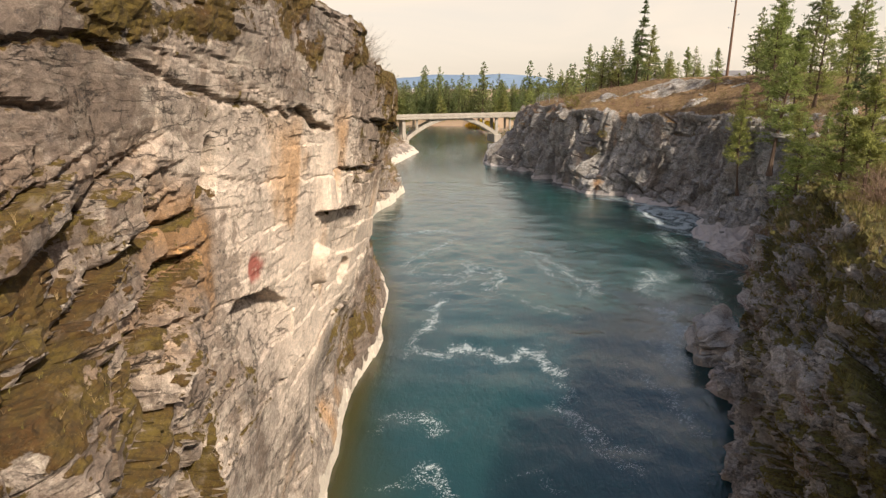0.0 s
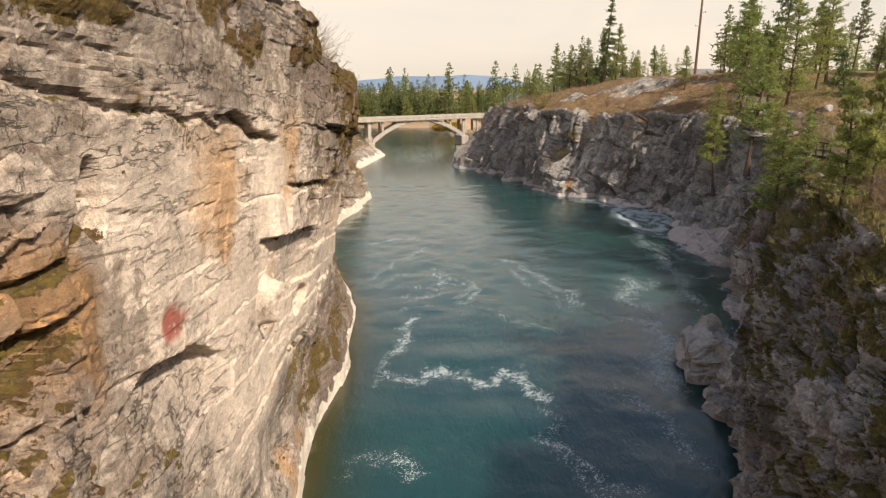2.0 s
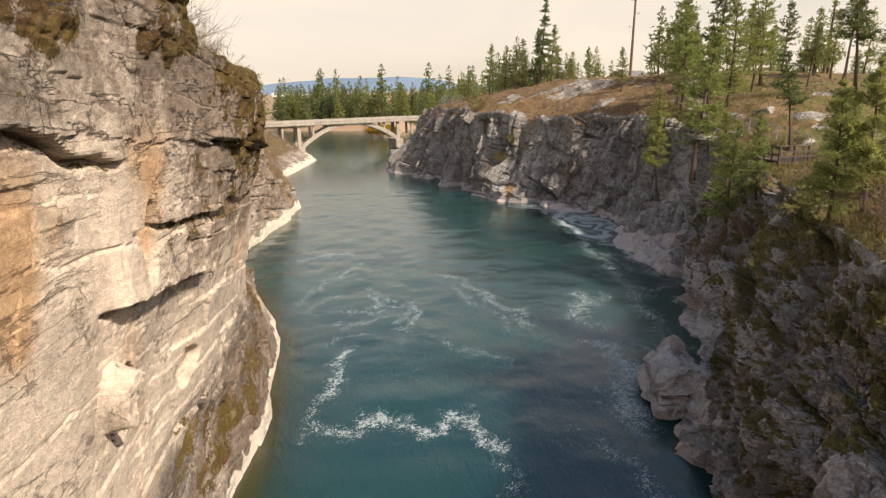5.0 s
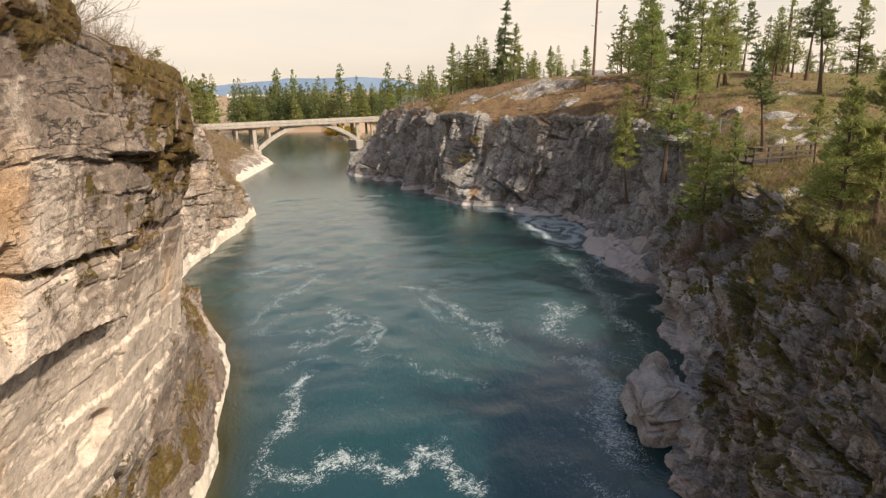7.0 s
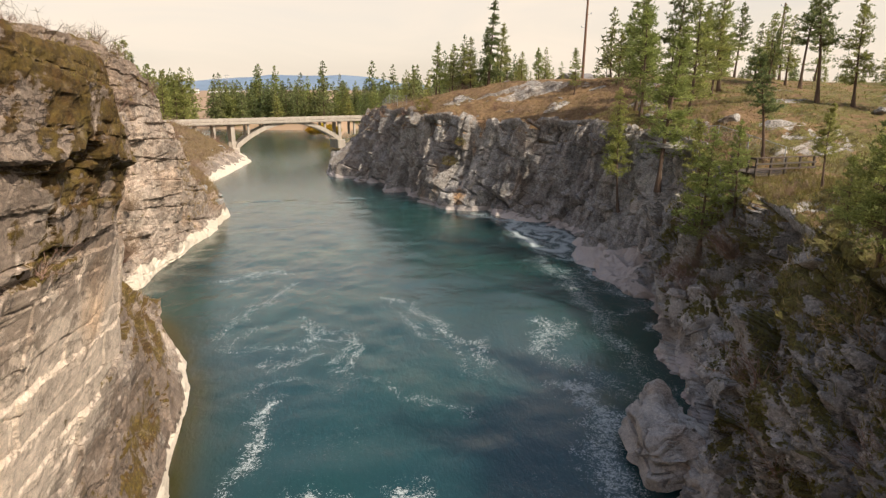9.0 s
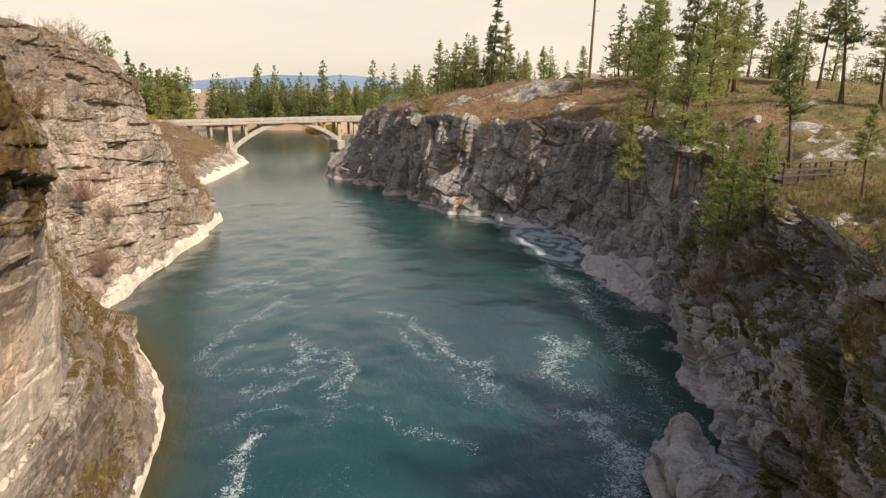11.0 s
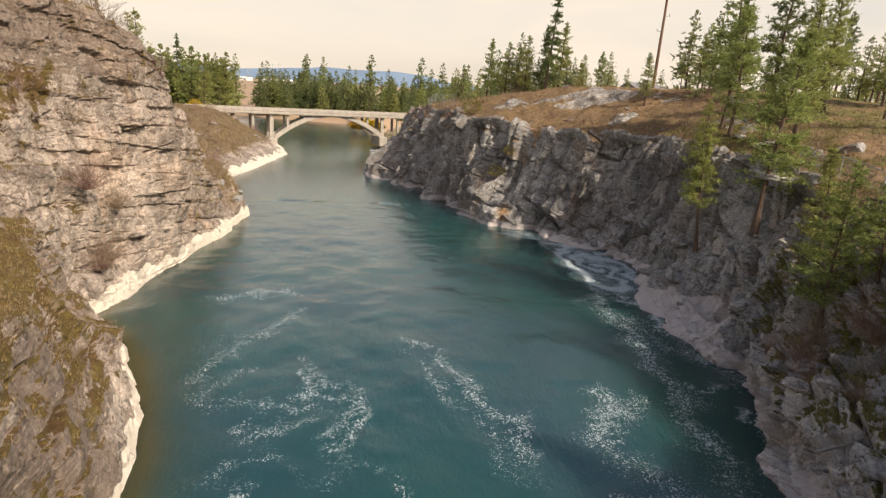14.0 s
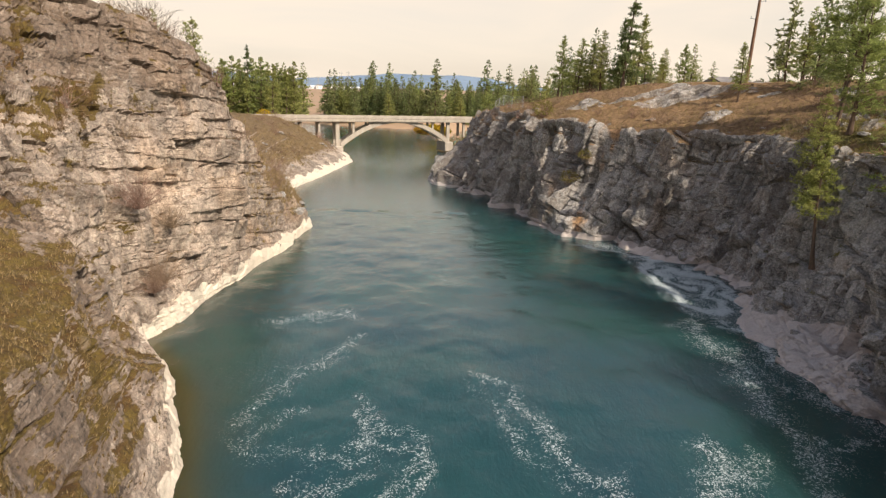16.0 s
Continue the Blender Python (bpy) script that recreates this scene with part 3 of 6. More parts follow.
def left_relief(p, n):
    y, z = p[:, 1], p[:, 2]
    wall = 1 - step(n[:, 2], 0.75, 0.95)
    slab = np.exp(-((y - 16.0) / 12.0) ** 6 - ((z - 12.2) / 7.6) ** 6)
    slab = np.maximum(slab, 0.85 * np.exp(-((y - 32.0) / 8.0) ** 4 - ((z - 9.8) / 4.4) ** 4))
    rough = 1 - 0.90 * slab
    rough = np.maximum(rough, 0.75 * (1 - step(y, 11.0, 12.8)) * (1 - step(z, 14.6, 15.8)))
    far = step(y, 50, 57)
    broken = step(fbm(p / 3.4, 3, 24), 0.08, 0.30)
    crumbled = step(fbm(p / 2.4, 3, 27), 0.05, 0.35)
    near = (1 - step(y, 11.0, 13.0)) * (1 - step(z, 15.4, 16.6))
    crag = far * (1 - step(y, 104, 110))
    d = rough * facets(p, (5.4, 6.5, 5.0), 0.9 + 0.8 * far, 3, (14, 10, 20))
    d += (0.06 + 0.55 * rough) * facets(p, (1.7, 3.4, 1.5), 0.30, 5, (12, 12, 0))
    d += (0.14 + 0.86 * rough) * masonry(p, 2.3, 7.0, -0.12, 0.28, 0.26, 0.06, 6, 0.22)
    d += (0.04 + 0.36 * broken + 0.60 * rough) * masonry(p, 0.95, 3.6, -0.15, 0.12, 0.13, 0.045, 7, 0.2)
    d += (0.40 * crumbled + 0.45 * rough) * masonry(p, 0.36, 1.3, -0.10, 0.06, 0.05, 0.03, 8, 0.5)
    d += 0.5 * crumbled * facets(p, (0.42, 0.9, 0.34), 0.08, 9, (14, 6, 10))
    d += crag * masonry(p, 1.7, 2.6, -0.10, 0.42, 0.35, 0.14, 12, 0.6) + crag * masonry(p[:, [0, 2, 1]], 1.5, 3.2, 0.1, 0.36, 0.40, 0.14, 13, 0.5, (0.1, 1.0))
    d += near * masonry(p, 1.2, 2.0, 0.28, 0.42, 0.35, 0.10, 10, 0.6) + near * masonry(p, 0.45, 0.8, 0.2, 0.16, 0.14, 0.05, 11, 0.6)
    d += (0.03 + 0.10 * rough) * fbm(p / 3.0, 4, 21) + 0.010 * fbm(p * (3.4, 2.2, 3.4), 3, 33)
    # arched overhang with a smooth recess under it
    arch = np.interp(y, [11.0, 11.7, 12.6, 14.4, 16.2, 17.6, 18.4], [9.4, 10.9, 11.75, 12.1, 11.7, 10.9, 10.2]) + 0.06 * vnoise(np.stack([y * 4, y * 0, y * 0], 1), 62)
    under = arch - z
    d -= 0.85 * step(y, 10.9, 11.8) * (1 - step(y, 16.6, 18.2)) * step(under, -0.03, 0.12) * np.exp(-np.maximum(under, 0) / 1.5)
    for ys, zs, out, deep, fall in LEDGES:
        line = np.interp(y, ys, zs) + 0.12 * vnoise(np.stack([y * 1.3, y * 0, y * 0], 1), 60) + 0.03 * vnoise(np.stack([y * 5, y * 0, y * 0], 1), 61)
        dz = z - line
        here = step(y, ys[0] - 0.5, ys[0] + 0.3) * (1 - step(y, ys[-1] - 0.3, ys[-1] + 0.5))
        d += here * (out * step(dz, -0.04, 0.04 + 0.2 * abs(out)) * np.exp(-np.maximum(dz, 0) / fall) - 0.9 * deep * np.exp(-((dz + 0.06) / 0.065) ** 2))
    for cy, cz, ry, rz, deep in HOLLOWS:
        r = np.sqrt(((y - cy) / ry) ** 2 + ((z - cz) / rz) ** 2) + 0.25 * fbm(p * 1.3, 2, 71)
        d -= deep * (1 - step(r, 0.75, 1.05))
    d *= 1 - 0.25 * step(y, 60, 66)
    d *= 0.4 + 0.6 * step(z, 0.9, 2.6)
    top = 0.22 * fbm(p / 1.6, 4, 44) + 0.10 * blocks(p, (1.2, 1.2, 0.9), 0.5, 0.1, 9)
    return np.clip(wall * d + (1 - wall) * top, -1.6, 1.5) * step(z, -2.5, -0.6)


def left_paint(p, n, smooth):
    y, z = p[:, 1], p[:, 2]
    f = fbm(p / 1.5, 4, 51)
    g = fbm(p / 0.5, 3, 57)
    h = fbm(p / 0.22, 3, 58)
    up = n[:, 2]
    near = 1 - step(y + 1.6 * f - 0.25 * (13 - z), 10.6, 12.6)
    block = np.exp(-((y - 41) / 7.5) ** 6) * (1 - step(z + f, 5.5, 7.5))
    edge = np.exp(-((y - 13.2 + 0.35 * (z - 12)) / 1.5) ** 2) * (1 - step(z, 15, 16.5))
    bankside = step(y, 40, 46) * (1 - step(y, 60, 64)) * step(z, 1.4, 3.0) * (1 - step(z, 10.5, 12))
    moss = 0.02 + 0.46 * step(up, 0.30, 0.75) + 0.26 * fbm(p / 3.2, 3, 55) + 0.18 * f + 0.14 * g + 0.10 * h
    moss += near * (0.66 + 0.35 * f) * (1.0 * (1 - step(z, 14.2, 16.0)) + 0.10) * step(up + 0.30 * f + 0.2 * g, -0.30, 0.35)
    moss += bankside * (0.06 + 0.30 * step(up, 0.2, 0.7) + 0.34 * f + 0.08 * step(z, 5, 9)) + (0.46 + 0.4 * f) * step(z + 0.6 * f, 17.8, 18.7) * (1 - step(y, 33, 36))
    moss += (0.42 + 0.25 * f) * np.exp(-((y - 30.0) / 5.0) ** 4 - ((z - 15.6) / 2.6) ** 4) + (0.34 + 0.3 * f) * np.exp(-((y - 36) / 9) ** 4 - ((z - 2.8) / 1.9) ** 4) + 0.25 * np.exp(-((y - 33) / 1.2) ** 2 - ((z - 14.4) / 0.8) ** 2)
    drip = vnoise(p * (1.3, 1.3, 0.35), 64) + 0.6 * vnoise(p * (3.1, 3.1, 1.0), 65)
    moss += np.exp(-((y - 29.5) / 5.5) ** 4 - ((z - 16.2) / 2.4) ** 4) * (0.10 + 0.55 * drip)
    moss += 0.22 * np.exp(-((y - 46) / 6.0) ** 2 - ((z - 2.9) / 1.6) ** 2)
    moss -= 0.30 * step(y, 66, 70) + 0.18 * np.exp(-((y - 17) / 6) ** 2 - ((z - 12.5) / 3.5) ** 2)
    moss += step(y, 58, 64) * (1 - step(y, 94, 100)) * (0.22 + 0.30 * f) * step(z, 11, 15)
    moss *= step(z, 0.9, 1.8)
    soil = 0.9 * step(y, 82, 96) * step(z, 2.0, 4.0) * (0.25 + 0.6 * step(up, 0.3, 0.7)) + 0.5 * step(up, 0.75, 0.95) * step(z, 4, 7) + 0.1 * f
    level = 0.95 + 0.35 * step(y, 55, 62) * (1 - step(y, 104, 110)) + 0.25 * step(y, 104, 112)
    bleach = 1 - step(z + 0.5 * f + 0.2 * g, level - 0.55, level + 0.25)
    dark = 0.25 + 0.4 * step(z, 15.5, 17.5) + 0.55 * np.exp(-((y - 44) / 7) ** 2 - ((z - 3) / 2.5) ** 2) + 0.9 * np.exp(-((y - 30) / 6.5) ** 4 - ((z - 15) / 3.5) ** 4) + 0.5 * np.exp(-((y - 34) / 9) ** 2 - ((z - 3) / 2.5) ** 2) + 0.5 * near + 0.30 * step(y, 58, 64) * (1 - step(y, 96, 104))
    dark += 0.8 * block + 0.9 * edge + 0.6 * bankside
    warm = 1.0 * edge + np.exp(-((y - 22) / 14) ** 2) * (1 - step(z, 15.5, 17)) + 0.22 * step(y, 60, 70) * (1 - step(y, 95, 104))
    warm += 1.6 * np.exp(-((y - 16.6) / 0.5) ** 2 - ((z - 9.0) / 1.0) ** 2) + 1.0 * np.exp(-((y - 13.6) / 0.7) ** 2 - ((z - 13.4) / 1.2) ** 2) + 1.6 * np.exp(-((y - 35.5) / 0.6) ** 2 - ((z - 8.0) / 1.6) ** 2)
    red = 1 - step(np.sqrt(((y - 15.3) / 0.60) ** 2 + ((z - 12.55) / 0.48) ** 2) + 0.35 * g, 0.55, 1.05)
    shade = {"moss": moss, "soil": soil, "bleach": bleach, "dark": np.clip(dark, 0, 1), "warm": np.clip(warm, 0, 1.6), "red": red * (y < 18) * (p[:, 0] > -8)}
    arch = np.interp(y, [9.5, 11.0, 11.7, 12.6, 14.4, 16.2, 17.6, 18.6], [8.0, 9.4, 10.9, 11.75, 12.1, 11.7, 10.9, 9.0])
    # below the arch: grey water streaks, with the recess's shade painted in
    shade_streaks = step(arch - z, 0.0, 0.3) * step(y, 9.5, 10.5) * (1 - step(y, 17.0, 18.6)) * (0.75 + 0.5 * vnoise(p * (2.4, 2.4, 0.25), 63))
    shade["dark"] = shade["dark"] * (1 - 0.5 * np.clip(shade_streaks, 0, 1))
    shade["pale"] = (1 - 0.75 * np.clip(shade_streaks, 0, 1)) * (1 - 0.9 * block) * (1 - 0.6 * near) * 1.15 * np.exp(-((y - 18.5) / 8.5) ** 4 - ((z - 11.6) / 4.9) ** 4) + 0.95 * (1 - block) * np.exp(-((y - 30) / 8) ** 4 - ((z - 10.2) / 3.8) ** 4) + 0.45 * np.exp(-((y - 76) / 12) ** 2 - ((z - 7) / 5) ** 2)
    return {k: np.clip(v, 0, 1.6) for k, v in shade.items()}


def make_left_bank():
    ys = spaced((-45, 3, 1.2), (3, 9, 0.09), (9, 34, 0.055), (34, 40, 0.07), (40, 54, 0.13), (54, 70, 0.12), (70, 106, 0.17), (106, 240.5, 1.0))
    shore, low, lowz, mid, midz, up, upz, top, topz = lines(ys, [LEFT_Y, L_SHORE, L_LOW, L_LOWZ, L_MID, L_MIDZ, L_UP, L_UPZ, L_TOP, L_TOPZ])
    one = np.ones_like(ys)
    rails = [(shore + 2.5, -4 * one), (shore, -0.2 * one), (low, lowz), (mid, midz), (up, upz), (top, topz), (top - 4, topz + 0.5), (top - 22, topz + 1.0), (top - 420, topz * 0 + 9)]
    return bank("cliff_west", ys, rails, [4, 46, 104, 76, 58, 18, 10, 6], left_relief, left_paint, M_ROCK_L,
                "pale tan granite river cliff with mossy ledges and dark joints")


RIGHT_Y = [-45, -5, 8, 14, 18, 20, 26, 31, 35, 38, 42, 48, 53, 58, 64, 70, 76, 84, 90, 96, 103, 108, 112, 120, 128, 140, 150, 165, 185, 205, 240]
R_SHORE = [8, 8.5, 9.2, 9.7, 10.2, 10.4, 11.5, 12.7, 14.0, 18.5, 19.4, 21.6, 23.6, 25.8, 24.9, 24.4, 28.0, 28.0, 25.3, 21.8, 16, 14, 12.6, 9.2, 7, 0.9, 0.2, 2, 4, 3.5, 14]
R_FOOT = [9, 9, 9.6, 10.0, 10.5, 10.9, 12.4, 14.4, 15.3, 19.4, 20.4, 22.8, 24.8, 27, 28, 28.4, 30.0, 30.2, 28, 23, 17.0, 14.8, 13.4, 10, 8, 2.2, 1.8, 4, 6.5, 6.5, 18]
R_FOOTZ = [2, 2, 1.6, 1.6, 1.6, 1.7, 1.9, 2.5, 2.6, 2.8, 2.4, 2.9, 3.1, 2.4, 1.8, 1.6, 1.7, 1.5, 1.8, 1.6, 1.4, 1.4, 1.3, 1.3, 1.2, 1.1, 1.0, 1, 1, 1, 1]
R_MID = [10.5, 10.5, 10.6, 10.9, 11.2, 11.5, 13.0, 14.8, 17.2, 21.2, 24.6, 26.4, 27.2, 29.4, 30.4, 30.6, 31.6, 33, 31.6, 25.5, 20.6, 15.6, 13.9, 12, 10.4, 5.6, 5.6, 8, 11, 12, 26]
R_MIDZ = [10, 10, 9, 8, 7.2, 7.2, 6.9, 7.3, 7.2, 6.6, 4.8, 5.4, 5.8, 6, 6.4, 7, 6.5, 6, 6, 5.6, 5.6, 6, 6, 6.6, 6.6, 6, 5.5, 5, 4.5, 3, 2]
# up to y 14 tops and inland heights are raised, unseen, to shade the near bank
R_TOP = [19, 18, 17, 16.4, 15.0, 14.4, 15.3, 17.2, 20.6, 23.8, 25.8, 27.6, 29.6, 32.4, 32.6, 33.6, 34.4, 34.6, 33.2, 28.2, 23.4, 18.6, 15.6, 15.8, 14.6, 11.2, 10.5, 12, 15, 18, 36]
R_TOPZ = [22, 22, 20, 17, 12.0, 11.1, 11.5, 11.6, 12.5, 11.6, 9.2, 10.2, 10.2, 10.5, 12.0, 12.6, 13, 13.2, 13.5, 13.4, 13, 12.8, 13, 13.6, 14, 13.6, 12.2, 11, 10, 8, 5]
R_IN = [28, 28, 26, 24, 22, 21.5, 21.5, 23, 25, 29, 32, 34, 36.5, 37.5, 38, 39, 40, 41, 41, 40, 38, 32, 26, 24, 22, 19, 18, 20, 24, 30, 50]
R_INZ = [26, 26, 24, 21, 15, 13.4, 12.8, 13, 13.3, 13, 12.4, 11.4, 10.9, 11.2, 13.6, 14.8, 15, 15.6, 16.2, 16.4, 16.2, 15.8, 16, 16.4, 16.4, 15, 13.5, 12, 10.5, 9, 7]


def right_relief(p, n):
    y, z = p[:, 1], p[:, 2]
    wall = 1 - step(n[:, 2], 0.78, 0.95)
    tall = step(y, 60, 68) * (1 - step(y, 150, 170))
    upright = p[:, [0, 2, 1]]
    d = facets(p, (4.2, 4.4, 7.5), 1.5 + 1.1 * tall, 13, (8, -6, 20))
    d += (1 - 0.80 * tall) * facets(p, (1.9, 1.9, 2.4), 0.55, 15, (16, 8, 30))
    d += (1 - tall) * masonry(p, 1.9, 2.8, 0.22, 0.95, 0.55, 0.14, 17, 0.8)
    d += (1 - 0.80 * tall) * masonry(p, 0.66, 1.1, 0.26, 0.38, 0.34, 0.09, 18, 0.8)
    d += (1 - tall) * masonry(p, 0.28, 0.5, 0.30, 0.13, 0.12, 0.06, 19)
    d += (1 - 0.85 * tall) * facets(p, (0.5, 0.5, 0.44), 0.14, 20, (20, 25, 0))
    d += 0.2 * fbm(p / 3.4, 4, 22) + 0.04 * fbm(p * 2.4, 3, 34)
    # columns of the tall wall, cut across by level joints
    d += tall * masonry(upright, 3.1, 6.5, 0.06, 0.95, 0.85, 0.30, 16, 0.6, (0.1, 1.0))
    d += tall * masonry(upright, 1.15, 2.4, 0.10, 0.34, 0.34, 0.16, 28, 0.6, (0.1, 1.0))
    # upright clefts in the tall wall
    cleft = fbm(np.stack([p[:, 0] * 0.25, y * 0.32, z * 0.04], 1), 3, 29)
    d += tall * (0.5 * cleft - 0.8 * step(-cleft, 0.25, 0.45))
    # tan buttress that stands out of the wall and turns its face upstream
    d += 1.9 * np.clip((y - 97.0) / 7.5, 0, 1) * (1 - step(y + 0.3 * fbm(p / 3.0, 2, 37), 104.6, 105.2)) * (1 - 0.2 * step(z, 4, 13))
    low = step(z, 0.2, 1.2)
    ledge = step(fbm(p / 5.5, 3, 46), 0.45, 0.7) * (p[:, 0] < 60)
    top = 0.30 * fbm(p / 2.2, 4, 45) + 0.10 * blocks(p, (1.3, 1.3, 0.9), 0.6, 0.1, 19) + ledge * (0.25 + blocks(p, (2.4, 2.0, 1.2), 0.5, 0.3, 23, 0.5, edge=0.2))
    plan = p[:, [2, 1, 0]]
    top += (1 - step(z, 4.5, 6.0)) * (masonry(plan, 1.1, 2.2, 0.3, 0.30, 0.22, 0.10, 35) + masonry(plan, 0.45, 0.9, 0.3, 0.12, 0.10, 0.08, 36))
    # dark adit under a slab
    adit = step(y, 64.9, 65.2) * (1 - step(y, 67.2, 67.5)) * step(z, 8.2, 8.6) * (1 - step(z, 11.5, 11.8))
    return np.clip((0.6 + 0.4 * low) * (wall * d + (1 - wall) * top), -4.0, 3.6) * step(z, -2.5, -0.6) - 4.0 * adit


def right_paint(p, n, smooth):
    y, z = p[:, 1], p[:, 2]
    f = fbm(p / 1.6, 4, 52)
    up = n[:, 2]
    near = 1 - step(y, 34, 40)
    moss = 0.05 + 0.42 * step(up, 0.35, 0.8) + 0.34 * f + near * (0.22 + 0.2 * step(z, 9.5, 11.5)) + 0.16 * step(y, 40, 44) * (1 - step(y, 60, 64))
    moss *= step(z, 1.3, 2.8) * (1 - 0.75 * step(y, 84, 96)) * (1 - 0.5 * step(y, 60, 66) * (1 - step(z, 12, 13)))
    soil = step(z, 8.5, 11.0) * step(up, 0.55, 0.85) + 0.25 * f + 0.25 * step(y, 125, 140) * step(up, 0.2, 0.6)
    soil -= 0.9 * step(fbm(p / 5.5, 3, 46), 0.5, 0.7) * step(z, 8.5, 10) * (p[:, 0] < 60)
    soil += 0.55 * step(y, 38, 44) * (1 - step(y, 62, 66)) * step(up, 0.5, 0.85) * step(z, 2.0, 3.0)
    green = step(np.stack([p[:, 0]], 1)[:, 0], 40, 46) * step(y, 55, 62) * (1 - step(y, 100, 112))
    moss = np.maximum(moss, green * (0.60 + 0.3 * f))
    wide = np.exp(-((y - 66) / 8.0) ** 2)
    bleach = 1 - step(z + 0.45 * f, 0.35 + 0.9 * wide, 0.85 + 1.2 * wide)
    bleach *= 0.45 + 0.55 * step(y, 30, 38)
    # past y 70 the tall wall is darkened: its shade goes into the colour
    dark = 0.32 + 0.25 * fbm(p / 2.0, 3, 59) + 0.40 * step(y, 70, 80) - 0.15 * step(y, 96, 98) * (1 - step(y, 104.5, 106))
    # buttress: tan rock, coloured warmer here as a sunlit face
    warm = 0.85 * np.exp(-((y - 101.5) / 5) ** 4) + 0.15 + 0 * z
    shade = {"moss": moss, "soil": soil, "bleach": bleach, "dark": dark, "warm": warm, "red": 0 * z}
    # first term paints the buttress paler, like sun on it
    shade["pale"] = 0.22 * step(y, 96.5, 98) * (1 - step(y, 104.5, 106)) + 1.0 * step(y, 36, 40) * (1 - step(y, 56, 60)) * (1 - step(z, 4.0, 6.5)) + 0.15 * f
    return {k: np.clip(v, 0, 1.6) for k, v in shade.items()}


def make_right_bank():
    ys = spaced((-45, 8, 1.0), (8, 16, 0.3), (16, 60, 0.095), (60, 116, 0.145), (116, 152, 0.26), (152, 240.5, 1.0))
    shore, foot, footz, mid, midz, top, topz, inn, innz = lines(ys, [RIGHT_Y, R_SHORE, R_FOOT, R_FOOTZ, R_MID, R_MIDZ, R_TOP, R_TOPZ, R_IN, R_INZ])
    one = np.ones_like(ys)
    tall = step(ys, 60, 68)
    top = top + 1.2 * tall * fbm(np.stack([ys / 4.5, 0 * ys, 0 * ys], 1), 3, 66)
    topz = topz + 0.7 * tall * fbm(np.stack([ys / 5.5, 0 * ys, 0 * ys], 1), 3, 67)
    hill = innz + 2.4 * np.exp(-((ys - 106) / 22) ** 2) + 0.6
    rails = [(shore - 2.5, -4 * one), (shore, -0.2 * one), (foot, footz), (mid, midz), (top, topz), (inn, innz), (inn + 9, hill), (inn + 40, hill * 0.5 + 8.3), (inn + 420, 16.5 * one)]
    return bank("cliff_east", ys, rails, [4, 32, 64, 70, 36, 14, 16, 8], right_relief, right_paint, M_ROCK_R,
                "dark grey basalt river cliff, shade painted on its tall wall, dry grass along its top")


CLIFF_L, PL, NL, LAY_L = make_left_bank()
CLIFF_R, PR, NR, LAY_R = make_right_bank()


def ground(x, y, z_guess=None):
    """Height of the banks near (x, y): the highest surface close by, or the one nearest to a guess."""
    best = None
    for p in (PL, PR):
        d = (p[:, 0] - x) ** 2 + (p[:, 1] - y) ** 2
        k = np.array([np.argmin(d)]) if z_guess is None else np.where(d < max(0.4, d.min() * 1.5))[0]
        if d[k].min() < 60 and (best is None or d[k].min() < best[0]):
            zs = p[k, 2]
            best = (d[k].min(), float(zs.max() if z_guess is None else zs[np.argmin(np.abs(zs - z_guess))]))
    return best[1] if best else 8.0


